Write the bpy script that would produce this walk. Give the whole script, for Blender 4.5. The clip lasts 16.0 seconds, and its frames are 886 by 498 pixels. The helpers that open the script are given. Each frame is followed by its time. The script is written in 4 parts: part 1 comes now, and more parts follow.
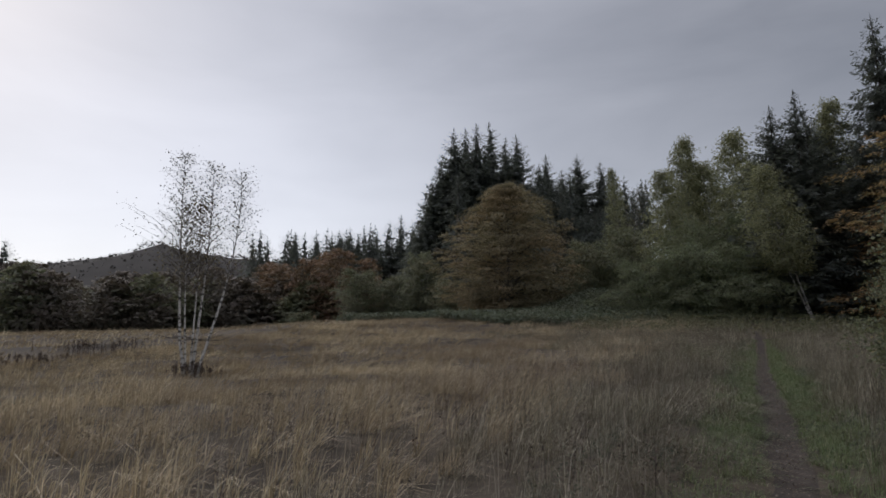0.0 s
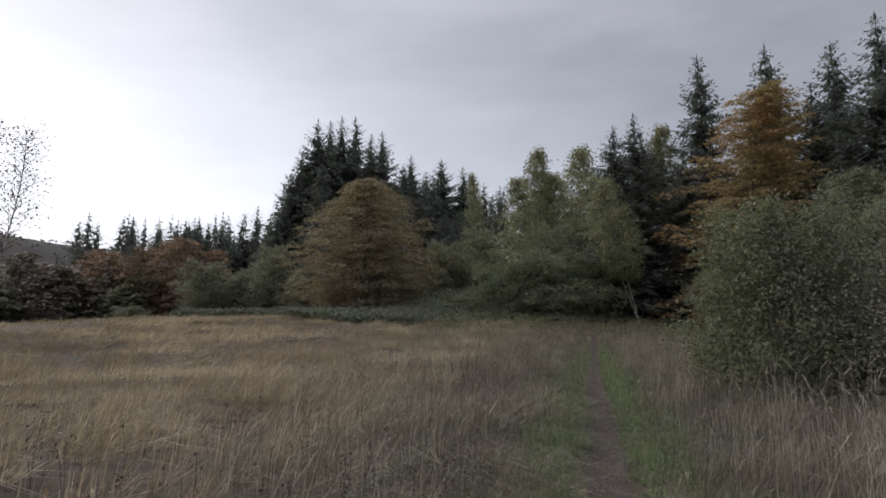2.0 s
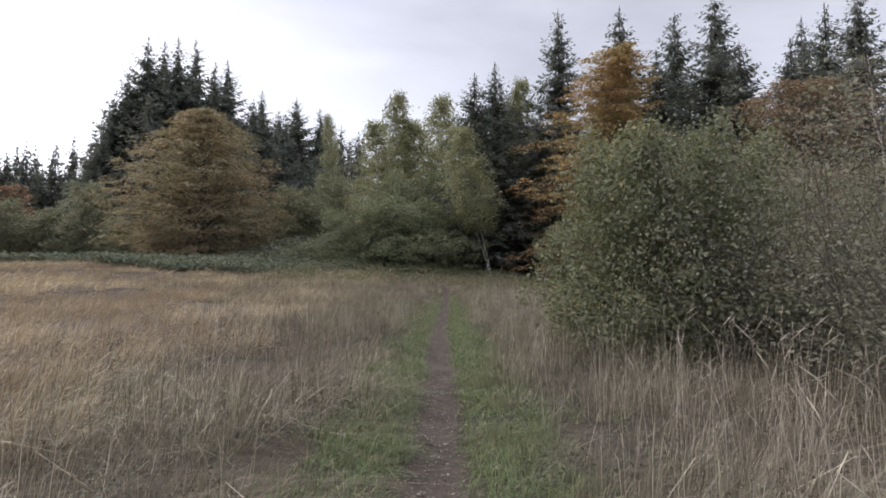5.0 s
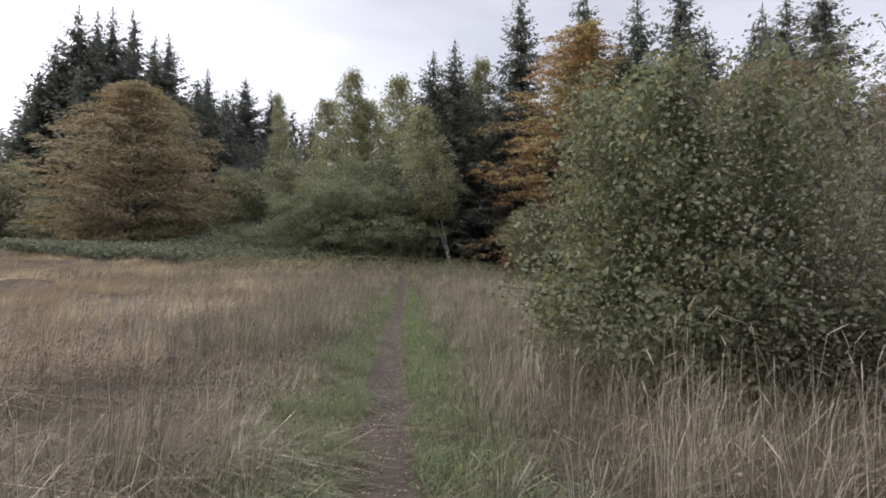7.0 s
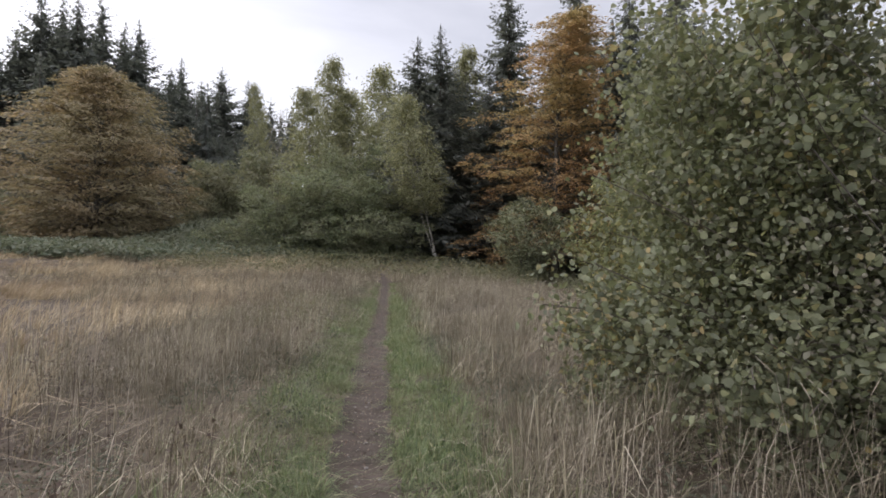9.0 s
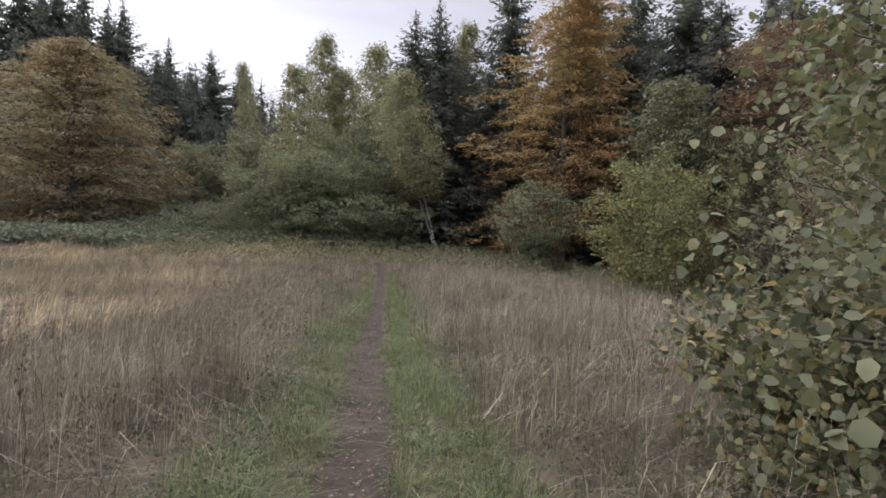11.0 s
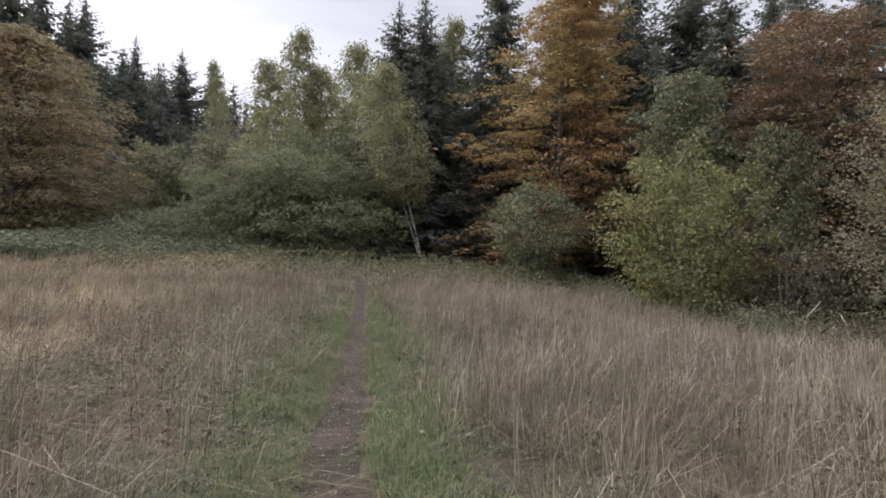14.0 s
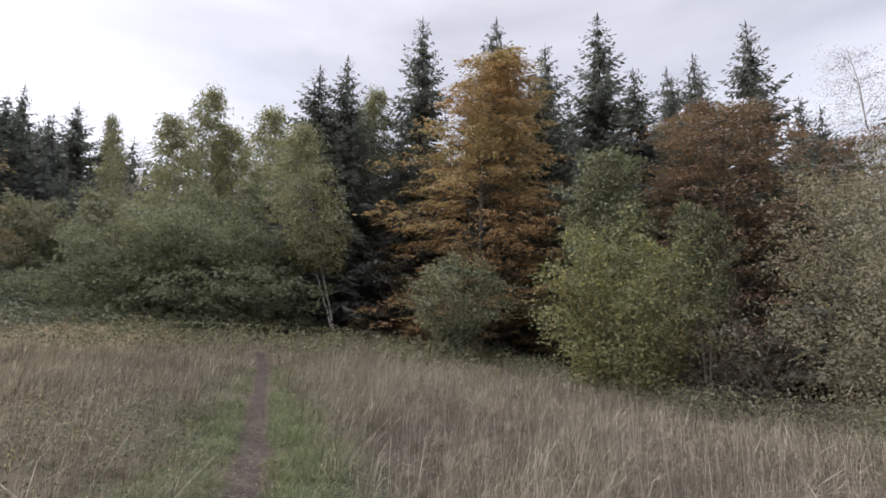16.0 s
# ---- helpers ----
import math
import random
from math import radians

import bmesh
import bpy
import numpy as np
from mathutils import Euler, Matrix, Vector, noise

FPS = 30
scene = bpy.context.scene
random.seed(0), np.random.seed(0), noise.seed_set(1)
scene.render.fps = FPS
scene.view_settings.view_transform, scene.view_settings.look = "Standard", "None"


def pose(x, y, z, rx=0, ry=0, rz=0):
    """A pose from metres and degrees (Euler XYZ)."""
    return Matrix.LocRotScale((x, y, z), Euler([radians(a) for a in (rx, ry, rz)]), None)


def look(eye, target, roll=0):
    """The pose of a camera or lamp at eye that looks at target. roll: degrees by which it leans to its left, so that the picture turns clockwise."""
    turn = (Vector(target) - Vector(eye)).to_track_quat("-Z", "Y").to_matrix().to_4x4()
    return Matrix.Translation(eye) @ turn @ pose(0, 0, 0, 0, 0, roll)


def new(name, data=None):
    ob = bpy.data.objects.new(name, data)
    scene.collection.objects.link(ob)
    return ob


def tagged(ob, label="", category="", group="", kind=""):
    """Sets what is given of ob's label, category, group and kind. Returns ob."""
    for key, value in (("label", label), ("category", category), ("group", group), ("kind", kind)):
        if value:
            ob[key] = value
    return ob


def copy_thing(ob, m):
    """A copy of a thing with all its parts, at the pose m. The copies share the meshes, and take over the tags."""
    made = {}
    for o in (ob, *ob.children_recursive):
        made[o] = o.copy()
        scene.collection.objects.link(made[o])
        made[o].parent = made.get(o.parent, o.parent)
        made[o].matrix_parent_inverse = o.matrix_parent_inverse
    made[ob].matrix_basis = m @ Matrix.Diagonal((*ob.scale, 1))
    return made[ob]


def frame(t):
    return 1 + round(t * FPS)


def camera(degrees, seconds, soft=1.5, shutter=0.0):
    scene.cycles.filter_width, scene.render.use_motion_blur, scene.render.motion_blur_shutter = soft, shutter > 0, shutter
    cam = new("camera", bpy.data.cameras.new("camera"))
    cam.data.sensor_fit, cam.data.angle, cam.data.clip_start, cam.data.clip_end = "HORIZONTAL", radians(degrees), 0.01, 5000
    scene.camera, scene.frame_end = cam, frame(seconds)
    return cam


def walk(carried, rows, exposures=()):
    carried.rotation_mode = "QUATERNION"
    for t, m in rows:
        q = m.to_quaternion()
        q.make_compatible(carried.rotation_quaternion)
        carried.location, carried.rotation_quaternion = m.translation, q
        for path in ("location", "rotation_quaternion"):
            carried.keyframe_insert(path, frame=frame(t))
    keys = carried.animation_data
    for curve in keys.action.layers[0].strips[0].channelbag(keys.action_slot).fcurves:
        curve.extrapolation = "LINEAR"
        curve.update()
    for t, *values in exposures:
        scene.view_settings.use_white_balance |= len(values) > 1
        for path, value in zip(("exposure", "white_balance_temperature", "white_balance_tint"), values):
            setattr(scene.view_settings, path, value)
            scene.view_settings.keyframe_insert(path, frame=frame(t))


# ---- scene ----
cam = camera(77.3, 16.0, 1.75)
PATH = [
    (0, (0.686, 0.054, 1.659), (0.575, 2.027, 1.966), -0.6),
    (0.5, (0.875, 0.385, 1.681), (0.835, 2.363, 1.976), -0.5),
    (1, (1.131, 0.755, 1.656), (1.197, 2.732, 1.951), -0.4),
    (1.5, (1.359, 1.178, 1.619), (1.553, 3.146, 1.917), -0.3),
    (2, (1.57, 1.553, 1.617), (1.942, 3.494, 1.92), -0.0),
    (2.5, (1.858, 1.915, 1.609), (2.376, 3.822, 1.915), -0.1),
    (3, (2.132, 2.342, 1.546), (2.749, 4.222, 1.839), 0.1),
    (3.5, (2.383, 2.787, 1.55), (3.078, 4.646, 1.798), 0.2),
    (4, (2.615, 3.258, 1.564), (3.366, 5.099, 1.784), 0.2),
    (4.5, (2.838, 3.81, 1.558), (3.634, 5.637, 1.723), 0.4),
    (5, (3.121, 4.339, 1.571), (3.975, 6.142, 1.706), 0.3),
    (5.2, (3.22, 4.557, 1.576), (4.096, 6.349, 1.711), 0.3),
    (7.3, (4.597, 7.174, 1.68), (5.597, 8.903, 1.773), 0.3),
    (7.5, (4.705, 7.413, 1.704), (5.711, 9.139, 1.801), 0.4),
    (8, (4.971, 8.013, 1.717), (5.981, 9.736, 1.811), 0.2),
    (8.5, (5.256, 8.6, 1.722), (6.285, 10.312, 1.811), 0.2),
    (8.7, (5.368, 8.833, 1.753), (6.407, 10.54, 1.839), 0.0),
    (10.8, (6.619, 11.544, 1.74), (7.673, 13.243, 1.795), 0.4),
    (11, (6.737, 11.793, 1.711), (7.795, 13.49, 1.756), 0.2),
    (11.5, (6.98, 12.317, 1.759), (8.042, 14.011, 1.793), 0.1),
    (12, (7.228, 12.856, 1.784), (8.301, 14.543, 1.821), 0.1),
    (12.5, (7.541, 13.449, 1.777), (8.623, 15.131, 1.818), 0.0),
    (13, (7.824, 14.078, 1.771), (8.906, 15.76, 1.809), 0.1),
    (13.5, (8.136, 14.702, 1.771), (9.222, 16.381, 1.822), 0.1),
    (14, (8.392, 15.27, 1.816), (9.51, 16.927, 1.898), 0.1),
    (14.5, (8.642, 15.742, 1.873), (9.847, 17.33, 2.029), 0.2),
    (15, (8.875, 16.206, 1.917), (10.149, 17.724, 2.187), 0.2),
    (15.5, (9.076, 16.748, 1.913), (10.389, 18.219, 2.246), 0.4),
    (16, (9.367, 17.283, 1.898), (10.713, 18.722, 2.245), 0.4),
]
EXPOSURES = [(0.0, -0.93, 6400, 12), (1.5, -0.57, 6480, 12), (3.5, 0.02, 6560, 13), (5.0, 0.4, 6580, 15), (8.5, 0.53, 6720, 15), (14.0, 0.52, 6720, 15), (16.0, 0.54, 6650, 15)]
SKY = 0.85
walk(cam, [(t, look(eye, target, roll)) for t, eye, target, roll in PATH], EXPOSURES)

# ---- world, sun ----
world = bpy.data.worlds.new("overcast_sky")
scene.world = world
world.use_nodes = True
wn, wl = world.node_tree.nodes, world.node_tree.links
wn.clear()
SUN_DIR = Vector((-0.66, 0.5, 0.56)).normalized()
sky = wn.new("ShaderNodeTexSky")
sky.sky_type, sky.sun_disc = "NISHITA", False
sky.sun_elevation, sky.sun_rotation = math.asin(SUN_DIR.z), math.atan2(SUN_DIR.x, SUN_DIR.y)
w_out, w_bg, w_bg2 = wn.new("ShaderNodeOutputWorld"), wn.new("ShaderNodeBackground"), wn.new("ShaderNodeBackground")
w_add, w_tc, w_sep = wn.new("ShaderNodeAddShader"), wn.new("ShaderNodeTexCoord"), wn.new("ShaderNodeSeparateXYZ")
w_bg.inputs["Strength"].default_value = 0.05
wl.new(sky.outputs[0], w_bg.inputs["Color"])
wl.new(w_tc.outputs["Generated"], w_sep.inputs[0])


def wmath(op, a, b=None):
    n = wn.new("ShaderNodeMath")
    n.operation = op
    for i, v in enumerate((a, b)):
        if v is None:
            continue
        if isinstance(v, (int, float)):
            n.inputs[i].default_value = v
        else:
            wl.new(v, n.inputs[i])
    return n.outputs[0]


# cloud deck: stretched noise, thin and bright towards the low west, greyer upwards, bright at the zenith
w_map = wn.new("ShaderNodeMapping")
w_map.inputs["Scale"].default_value = (1.4, 1.4, 4.6)
wl.new(w_tc.outputs["Generated"], w_map.inputs[0])
w_noise = wn.new("ShaderNodeTexNoise")
w_noise.inputs["Scale"].default_value, w_noise.inputs["Detail"].default_value = 1.6, 6
w_noise.inputs["Roughness"].default_value, w_noise.inputs["Distortion"].default_value = 0.5, 0.35
wl.new(w_map.outputs[0], w_noise.inputs["Vector"])
w_dot = wn.new("ShaderNodeVectorMath")
w_dot.operation = "DOT_PRODUCT"
w_dot.inputs[1].default_value = Vector((-0.50, 0.86, 0.08)).normalized()
wl.new(w_tc.outputs["Generated"], w_dot.inputs[0])
glow = wmath("POWER", wmath("MAXIMUM", w_dot.outputs["Value"], 0.0), 5.0)
high = wmath("MAXIMUM", w_sep.outputs[2], 0.0)
base = wmath("SUBTRACT", 0.68, wmath("MULTIPLY", high, 0.34))
# unseen bright zenith, added so the dome lights the ground more
base = wmath("ADD", base, wmath("MULTIPLY", wmath("MAXIMUM", wmath("SUBTRACT", high, 0.52), 0.0), 2.6))
cloud = wmath("MULTIPLY", wmath("SUBTRACT", w_noise.outputs["Fac"], 0.5), 0.58)
total = wmath("ADD", wmath("ADD", base, cloud), wmath("MULTIPLY", glow, 0.9))
total = wmath("MAXIMUM", total, 0.12)
w_col = wn.new("ShaderNodeCombineColor")
wl.new(wmath("MULTIPLY", total, 0.985), w_col.inputs[0])
wl.new(wmath("MULTIPLY", total, 0.985), w_col.inputs[1])
wl.new(wmath("MULTIPLY", total, 1.025), w_col.inputs[2])
wl.new(w_col.outputs[0], w_bg2.inputs["Color"])
w_bg2.inputs["Strength"].default_value = SKY
wl.new(w_bg.outputs[0], w_add.inputs[0])
wl.new(w_bg2.outputs[0], w_add.inputs[1])
wl.new(w_add.outputs[0], w_out.inputs[0])

sun = new("sun", bpy.data.lights.new("sun", "SUN"))
sun.data.energy, sun.data.angle, sun.data.color = 0.9, radians(40), (1.0, 0.96, 0.9)
sun.matrix_world = look(SUN_DIR * 50, (0, 0, 0))


# ---- materials ----
def material(name):
    m = bpy.data.materials.new(name)
    m.use_nodes = True
    m.node_tree.nodes.clear()
    return m, m.node_tree.nodes, m.node_tree.links


def ramp_node(nodes, stops):
    r = nodes.new("ShaderNodeValToRGB")
    el = r.color_ramp.elements
    while len(el) < len(stops):
        el.new(0.5)
    for e, (p, c) in zip(el, stops):
        e.position, e.color = p, (*c, 1)
    return r


def noise_node(nodes, links, scale, detail=3, coord="Object", stretch=None, rough=0.55):
    tc, n = nodes.new("ShaderNodeTexCoord"), nodes.new("ShaderNodeTexNoise")
    n.inputs["Scale"].default_value, n.inputs["Detail"].default_value, n.inputs["Roughness"].default_value = scale, detail, rough
    src = tc.outputs[coord]
    if stretch:
        mp = nodes.new("ShaderNodeMapping")
        mp.inputs["Scale"].default_value = stretch
        links.new(src, mp.inputs[0])
        src = mp.outputs[0]
    links.new(src, n.inputs["Vector"])
    return n


def mix_node(nodes, links, fac, a, b, kind="MIX"):
    m = nodes.new("ShaderNodeMix")
    m.data_type, m.blend_type = "RGBA", kind
    for sock, v in ((m.inputs[0], fac), (m.inputs[6], a), (m.inputs[7], b)):
        if isinstance(v, (int, float)):
            sock.default_value = v
        elif isinstance(v, tuple):
            sock.default_value = (*v, 1)
        else:
            links.new(v, sock)
    return m.outputs[2]


def dull(c, sat):
    grey = 0.3 * c[0] + 0.59 * c[1] + 0.11 * c[2]
    return tuple((grey + (v - grey) * sat) * 1.16 for v in c)


def leafy(name, stops, patch=None, patch_scale=0.5, patch_amount=0.5, through_light=0.8, rough=0.6, sat=0.8, stretch=None):
    """Foliage: each leaf its own tint, with broader patches of another tint."""
    m, n, l = material(name)
    geo = n.new("ShaderNodeNewGeometry")
    r = ramp_node(n, [(p, dull(c, sat)) for p, c in stops])
    l.new(geo.outputs["Random Per Island"], r.inputs[0])
    col = r.outputs[0]
    if patch:
        nz = noise_node(n, l, patch_scale, 3, stretch=stretch)
        rr = ramp_node(n, [(0.42, (0, 0, 0)), (0.60, (1, 1, 1))])
        l.new(nz.outputs["Fac"], rr.inputs[0])
        sc = n.new("ShaderNodeMath")
        sc.operation = "MULTIPLY"
        sc.inputs[1].default_value = patch_amount
        l.new(rr.outputs[0], sc.inputs[0])
        col = mix_node(n, l, sc.outputs[0], col, dull(patch, sat))
    fine = noise_node(n, l, 9.0, 2)
    fr = ramp_node(n, [(0.3, (0.72, 0.72, 0.72)), (0.7, (1.18, 1.18, 1.18))])
    l.new(fine.outputs["Fac"], fr.inputs[0])
    col = mix_node(n, l, 1.0, col, fr.outputs[0], "MULTIPLY")
    b, t, ad, o = (n.new("ShaderNodeBsdfPrincipled"), n.new("ShaderNodeBsdfTranslucent"), n.new("ShaderNodeAddShader"), n.new("ShaderNodeOutputMaterial"))
    b.inputs["Roughness"].default_value = rough
    b.inputs["Specular IOR Level"].default_value = 0.2
    l.new(col, b.inputs["Base Color"])
    g = through_light
    l.new(mix_node(n, l, 1.0, col, (g, g, g * 0.8), "MULTIPLY"), t.inputs["Color"])
    l.new(b.outputs[0], ad.inputs[0])
    l.new(t.outputs[0], ad.inputs[1])
    l.new(ad.outputs[0], o.inputs[0])
    return m


def solid(name, stops, scale=4.0, detail=5, rough=0.85, bump=0.3, bump_scale=30.0, stretch=None, fine=None):
    """Bark, earth, stone: noise-driven colour with relief."""
    m, n, l = material(name)
    nz = noise_node(n, l, scale, detail, stretch=stretch)
    r = ramp_node(n, stops)
    l.new(nz.outputs["Fac"], r.inputs[0])
    col = r.outputs[0]
    b, o, bp = n.new("ShaderNodeBsdfPrincipled"), n.new("ShaderNodeOutputMaterial"), n.new("ShaderNodeBump")
    nb = noise_node(n, l, bump_scale, 4, stretch=stretch)
    if fine:
        fr = ramp_node(n, fine)
        l.new(nb.outputs["Fac"], fr.inputs[0])
        col = mix_node(n, l, 1.0, col, fr.outputs[0], "MULTIPLY")
    bp.inputs["Strength"].default_value, bp.inputs["Distance"].default_value = bump, 0.02
    l.new(nb.outputs["Fac"], bp.inputs["Height"])
    l.new(bp.outputs[0], b.inputs["Normal"])
    l.new(col, b.inputs["Base Color"])
    b.inputs["Roughness"].default_value = rough
    l.new(b.outputs[0], o.inputs[0])
    return m


M = {}
# needle tones lifted towards grey, with haze painted in
M["spruce"] = leafy("spruce_needles", [(0, (0.0538, 0.0627, 0.0594)), (0.6, (0.0829, 0.0941, 0.0862)), (1, (0.112, 0.123, 0.108))], (0.0762, 0.0851, 0.0762), 0.35, 0.5, 0.7)
M["beech_brown"] = leafy("beech_leaves_turning", [(0, (0.125, 0.094, 0.047)), (0.5, (0.19, 0.138, 0.066)), (1, (0.25, 0.178, 0.084))], (0.155, 0.14, 0.072), 0.2, 0.7, 0.7, 0.6, 0.72)
M["orange"] = leafy("beech_leaves_orange", [(0, (0.14, 0.078, 0.028)), (0.5, (0.245, 0.135, 0.044)), (1, (0.34, 0.195, 0.064))], (0.225, 0.18, 0.056), 0.15, 0.75, 0.8, 0.6, 0.68)
M["rust"] = leafy("beech_leaves_rust", [(0, (0.102, 0.0566, 0.034)), (0.5, (0.171, 0.0906, 0.0475)), (1, (0.238, 0.131, 0.0624))], (0.142, 0.107, 0.051), 0.3, 0.6, 0.6, 0.6, 0.68)
M["birch_leaf"] = leafy("birch_leaves", [(0, (0.1, 0.105, 0.054)), (0.6, (0.155, 0.158, 0.078)), (1, (0.205, 0.202, 0.096))], (0.138, 0.142, 0.074), 0.3, 0.5)
M["thin_birch_leaf"] = leafy("birch_leaves_sparse", [(0, (0.055, 0.047, 0.031)), (0.6, (0.10, 0.083, 0.05)), (1, (0.18, 0.14, 0.07))], None, through_light=0.6)
M["shrub"] = leafy("shrub_leaves", [(0, (0.0557, 0.0719, 0.0413)), (0.6, (0.0966, 0.117, 0.0593)), (1, (0.142, 0.16, 0.0805))], (0.106, 0.101, 0.0611), 0.4, 0.5, 0.9)
M["dim"] = leafy("undergrowth_leaves", [(0, (0.0693, 0.0822, 0.0515)), (0.6, (0.107, 0.119, 0.0693)), (1, (0.149, 0.15, 0.0832))], (0.119, 0.107, 0.0653), 0.3, 0.6)
M["sallow"] = leafy("sallow_leaves", [(0, (0.0697, 0.0738, 0.0525)), (0.6, (0.111, 0.115, 0.0787)), (1, (0.156, 0.153, 0.102))], (0.102, 0.0902, 0.0672), 0.6, 0.6, 0.75)
M["sallow_far"] = leafy("sallow_leaves_olive", [(0, (0.125, 0.118, 0.074)), (0.6, (0.158, 0.148, 0.092)), (1, (0.195, 0.178, 0.11))], (0.142, 0.126, 0.078), 0.5, 0.6, 0.8, 0.6, 0.75)
M["greygreen"] = leafy("willow_leaves", [(0, (0.07, 0.082, 0.046)), (0.6, (0.11, 0.124, 0.066)), (1, (0.158, 0.168, 0.09))], (0.1, 0.104, 0.056), 0.5, 0.5, 0.6)
M["yellowgreen"] = leafy("hazel_leaves_yellowing", [(0, (0.0648, 0.0794, 0.0275)), (0.55, (0.122, 0.13, 0.0446)), (0.85, (0.178, 0.162, 0.0486)), (1, (0.292, 0.235, 0.0648))], (0.0891, 0.102, 0.0486), 0.6, 0.6, 0.7)
M["hazel"] = leafy("hazel_leaves", [(0, (0.0655, 0.0771, 0.0424)), (0.5, (0.0978, 0.114, 0.0579)), (0.9, (0.137, 0.149, 0.0713)), (0.975, (0.173, 0.155, 0.0627)), (1, (0.241, 0.178, 0.0627))], (0.0866, 0.0923, 0.0559), 1.2, 0.5, 0.8, 0.5)
M["hazel_yellow"] = leafy("hazel_leaves_part_yellow", [(0, (0.05, 0.06, 0.035)), (0.55, (0.086, 0.098, 0.052)), (0.8, (0.15, 0.14, 0.058)), (1, (0.29, 0.205, 0.07))], (0.07, 0.078, 0.05), 1.5, 0.5, 0.8, 0.5)
# darker copy of the dead grass: shade between tufts put into its colour
M["thatch"] = leafy("matted_dead_grass_shaded", [(0, (0.05, 0.042, 0.032)), (0.6, (0.10, 0.085, 0.062)), (1, (0.19, 0.165, 0.12))], (0.075, 0.07, 0.045), 0.9, 0.7, 0.2, 0.8, 0.9)
M["fern"] = leafy("fern_fronds", [(0, (0.056, 0.074, 0.05)), (0.6, (0.085, 0.108, 0.07)), (1, (0.115, 0.134, 0.086))], (0.105, 0.1, 0.066), 0.3, 0.5, 0.5, 0.7)
M["weed"] = leafy("bramble_leaves", [(0, (0.062, 0.074, 0.038)), (0.5, (0.098, 0.11, 0.056)), (0.88, (0.145, 0.145, 0.068)), (1, (0.26, 0.22, 0.09))], (0.115, 0.095, 0.06), 0.8, 0.55, 0.5)
M["meadow"] = leafy("meadow_grass_tan", [(0, (0.223, 0.17, 0.106)), (0.5, (0.392, 0.307, 0.196)), (0.8, (0.551, 0.445, 0.297)), (1, (0.657, 0.551, 0.392))], (0.191, 0.138, 0.0912), 0.3, 0.85, 0.35, 0.75, 0.8, (0.45, 1.3, 1.0))
M["dead"] = leafy("dead_grass_grey", [(0, (0.075, 0.063, 0.045)), (0.45, (0.165, 0.144, 0.102)), (0.8, (0.30, 0.267, 0.19)), (0.94, (0.46, 0.41, 0.31)), (1, (0.60, 0.54, 0.42))], (0.108, 0.092, 0.068), 0.9, 0.72, 0.3, 0.75, 0.88)
M["green"] = leafy("green_grass", [(0, (0.052, 0.076, 0.034)), (0.5, (0.102, 0.138, 0.061)), (0.85, (0.16, 0.198, 0.092)), (0.93, (0.22, 0.21, 0.12)), (1, (0.31, 0.29, 0.18))], (0.118, 0.122, 0.062), 1.1, 0.5, 0.55, 0.6, 0.88)
M["stalk"] = leafy("dark_dead_stalks", [(0, (0.055, 0.038, 0.03)), (1, (0.13, 0.09, 0.068))], None, through_light=0.05)
# brown-grey that includes the distance haze as leaf colour
M["dullwood"] = leafy("far_wood_leaves", [(0, (0.086, 0.072, 0.06)), (0.6, (0.125, 0.10, 0.082)), (1, (0.16, 0.128, 0.096))], (0.108, 0.106, 0.082), 0.12, 0.7, 0.5)
M["hill"] = leafy("hill_woods", [(0, (0.064, 0.056, 0.053)), (0.6, (0.084, 0.072, 0.066)), (1, (0.098, 0.087, 0.072))], (0.062, 0.063, 0.06), 0.008, 0.7, 0.2)
M["herb"] = leafy("withered_herbs", [(0, (0.06, 0.045, 0.036)), (0.6, (0.12, 0.088, 0.07)), (1, (0.22, 0.17, 0.13))], (0.095, 0.075, 0.05), 0.7, 0.5, 0.3)
M["verge_herb"] = leafy("grey_green_herbs", [(0, (0.05, 0.06, 0.042)), (0.6, (0.09, 0.105, 0.072)), (1, (0.15, 0.165, 0.115))], (0.085, 0.08, 0.06), 0.9, 0.5, 0.4, 0.65)
M["straw"] = leafy("pale_straw", [(0, (0.30, 0.25, 0.19)), (1, (0.50, 0.43, 0.34))], None, through_light=0.15)
M["litter"] = leafy("fallen_leaves", [(0, (0.09, 0.06, 0.045)), (0.6, (0.17, 0.12, 0.085)), (1, (0.34, 0.28, 0.21))], None, through_light=0.05)
M["bark_grey"] = solid("beech_bark", [(0.3, (0.06, 0.055, 0.048)), (0.7, (0.15, 0.14, 0.125))], 3, bump=0.4)
M["bark_twig"] = solid("twig_bark", [(0.3, (0.062, 0.0527, 0.0434)), (0.7, (0.143, 0.124, 0.105))], 6, bump=0.3)
M["bark_spruce"] = solid("spruce_bark", [(0.3, (0.045, 0.034, 0.028)), (0.7, (0.12, 0.095, 0.08))], 4, bump=0.6, stretch=(1, 1, 0.3))
M["bark_pale"] = solid("pine_stem_bark", [(0.3, (0.11, 0.10, 0.095)), (0.7, (0.22, 0.20, 0.185))], 4, bump=0.5, stretch=(1, 1, 0.3))
M["bark_birch"] = solid("birch_bark", [(0.40, (0.035, 0.03, 0.028)), (0.47, (0.42, 0.40, 0.37)), (1, (0.62, 0.60, 0.57))], 5.5, 4, 0.65, 0.3, stretch=(1, 1, 1.8), fine=[(0.3, (0.7, 0.69, 0.68)), (0.6, (1, 1, 1))])
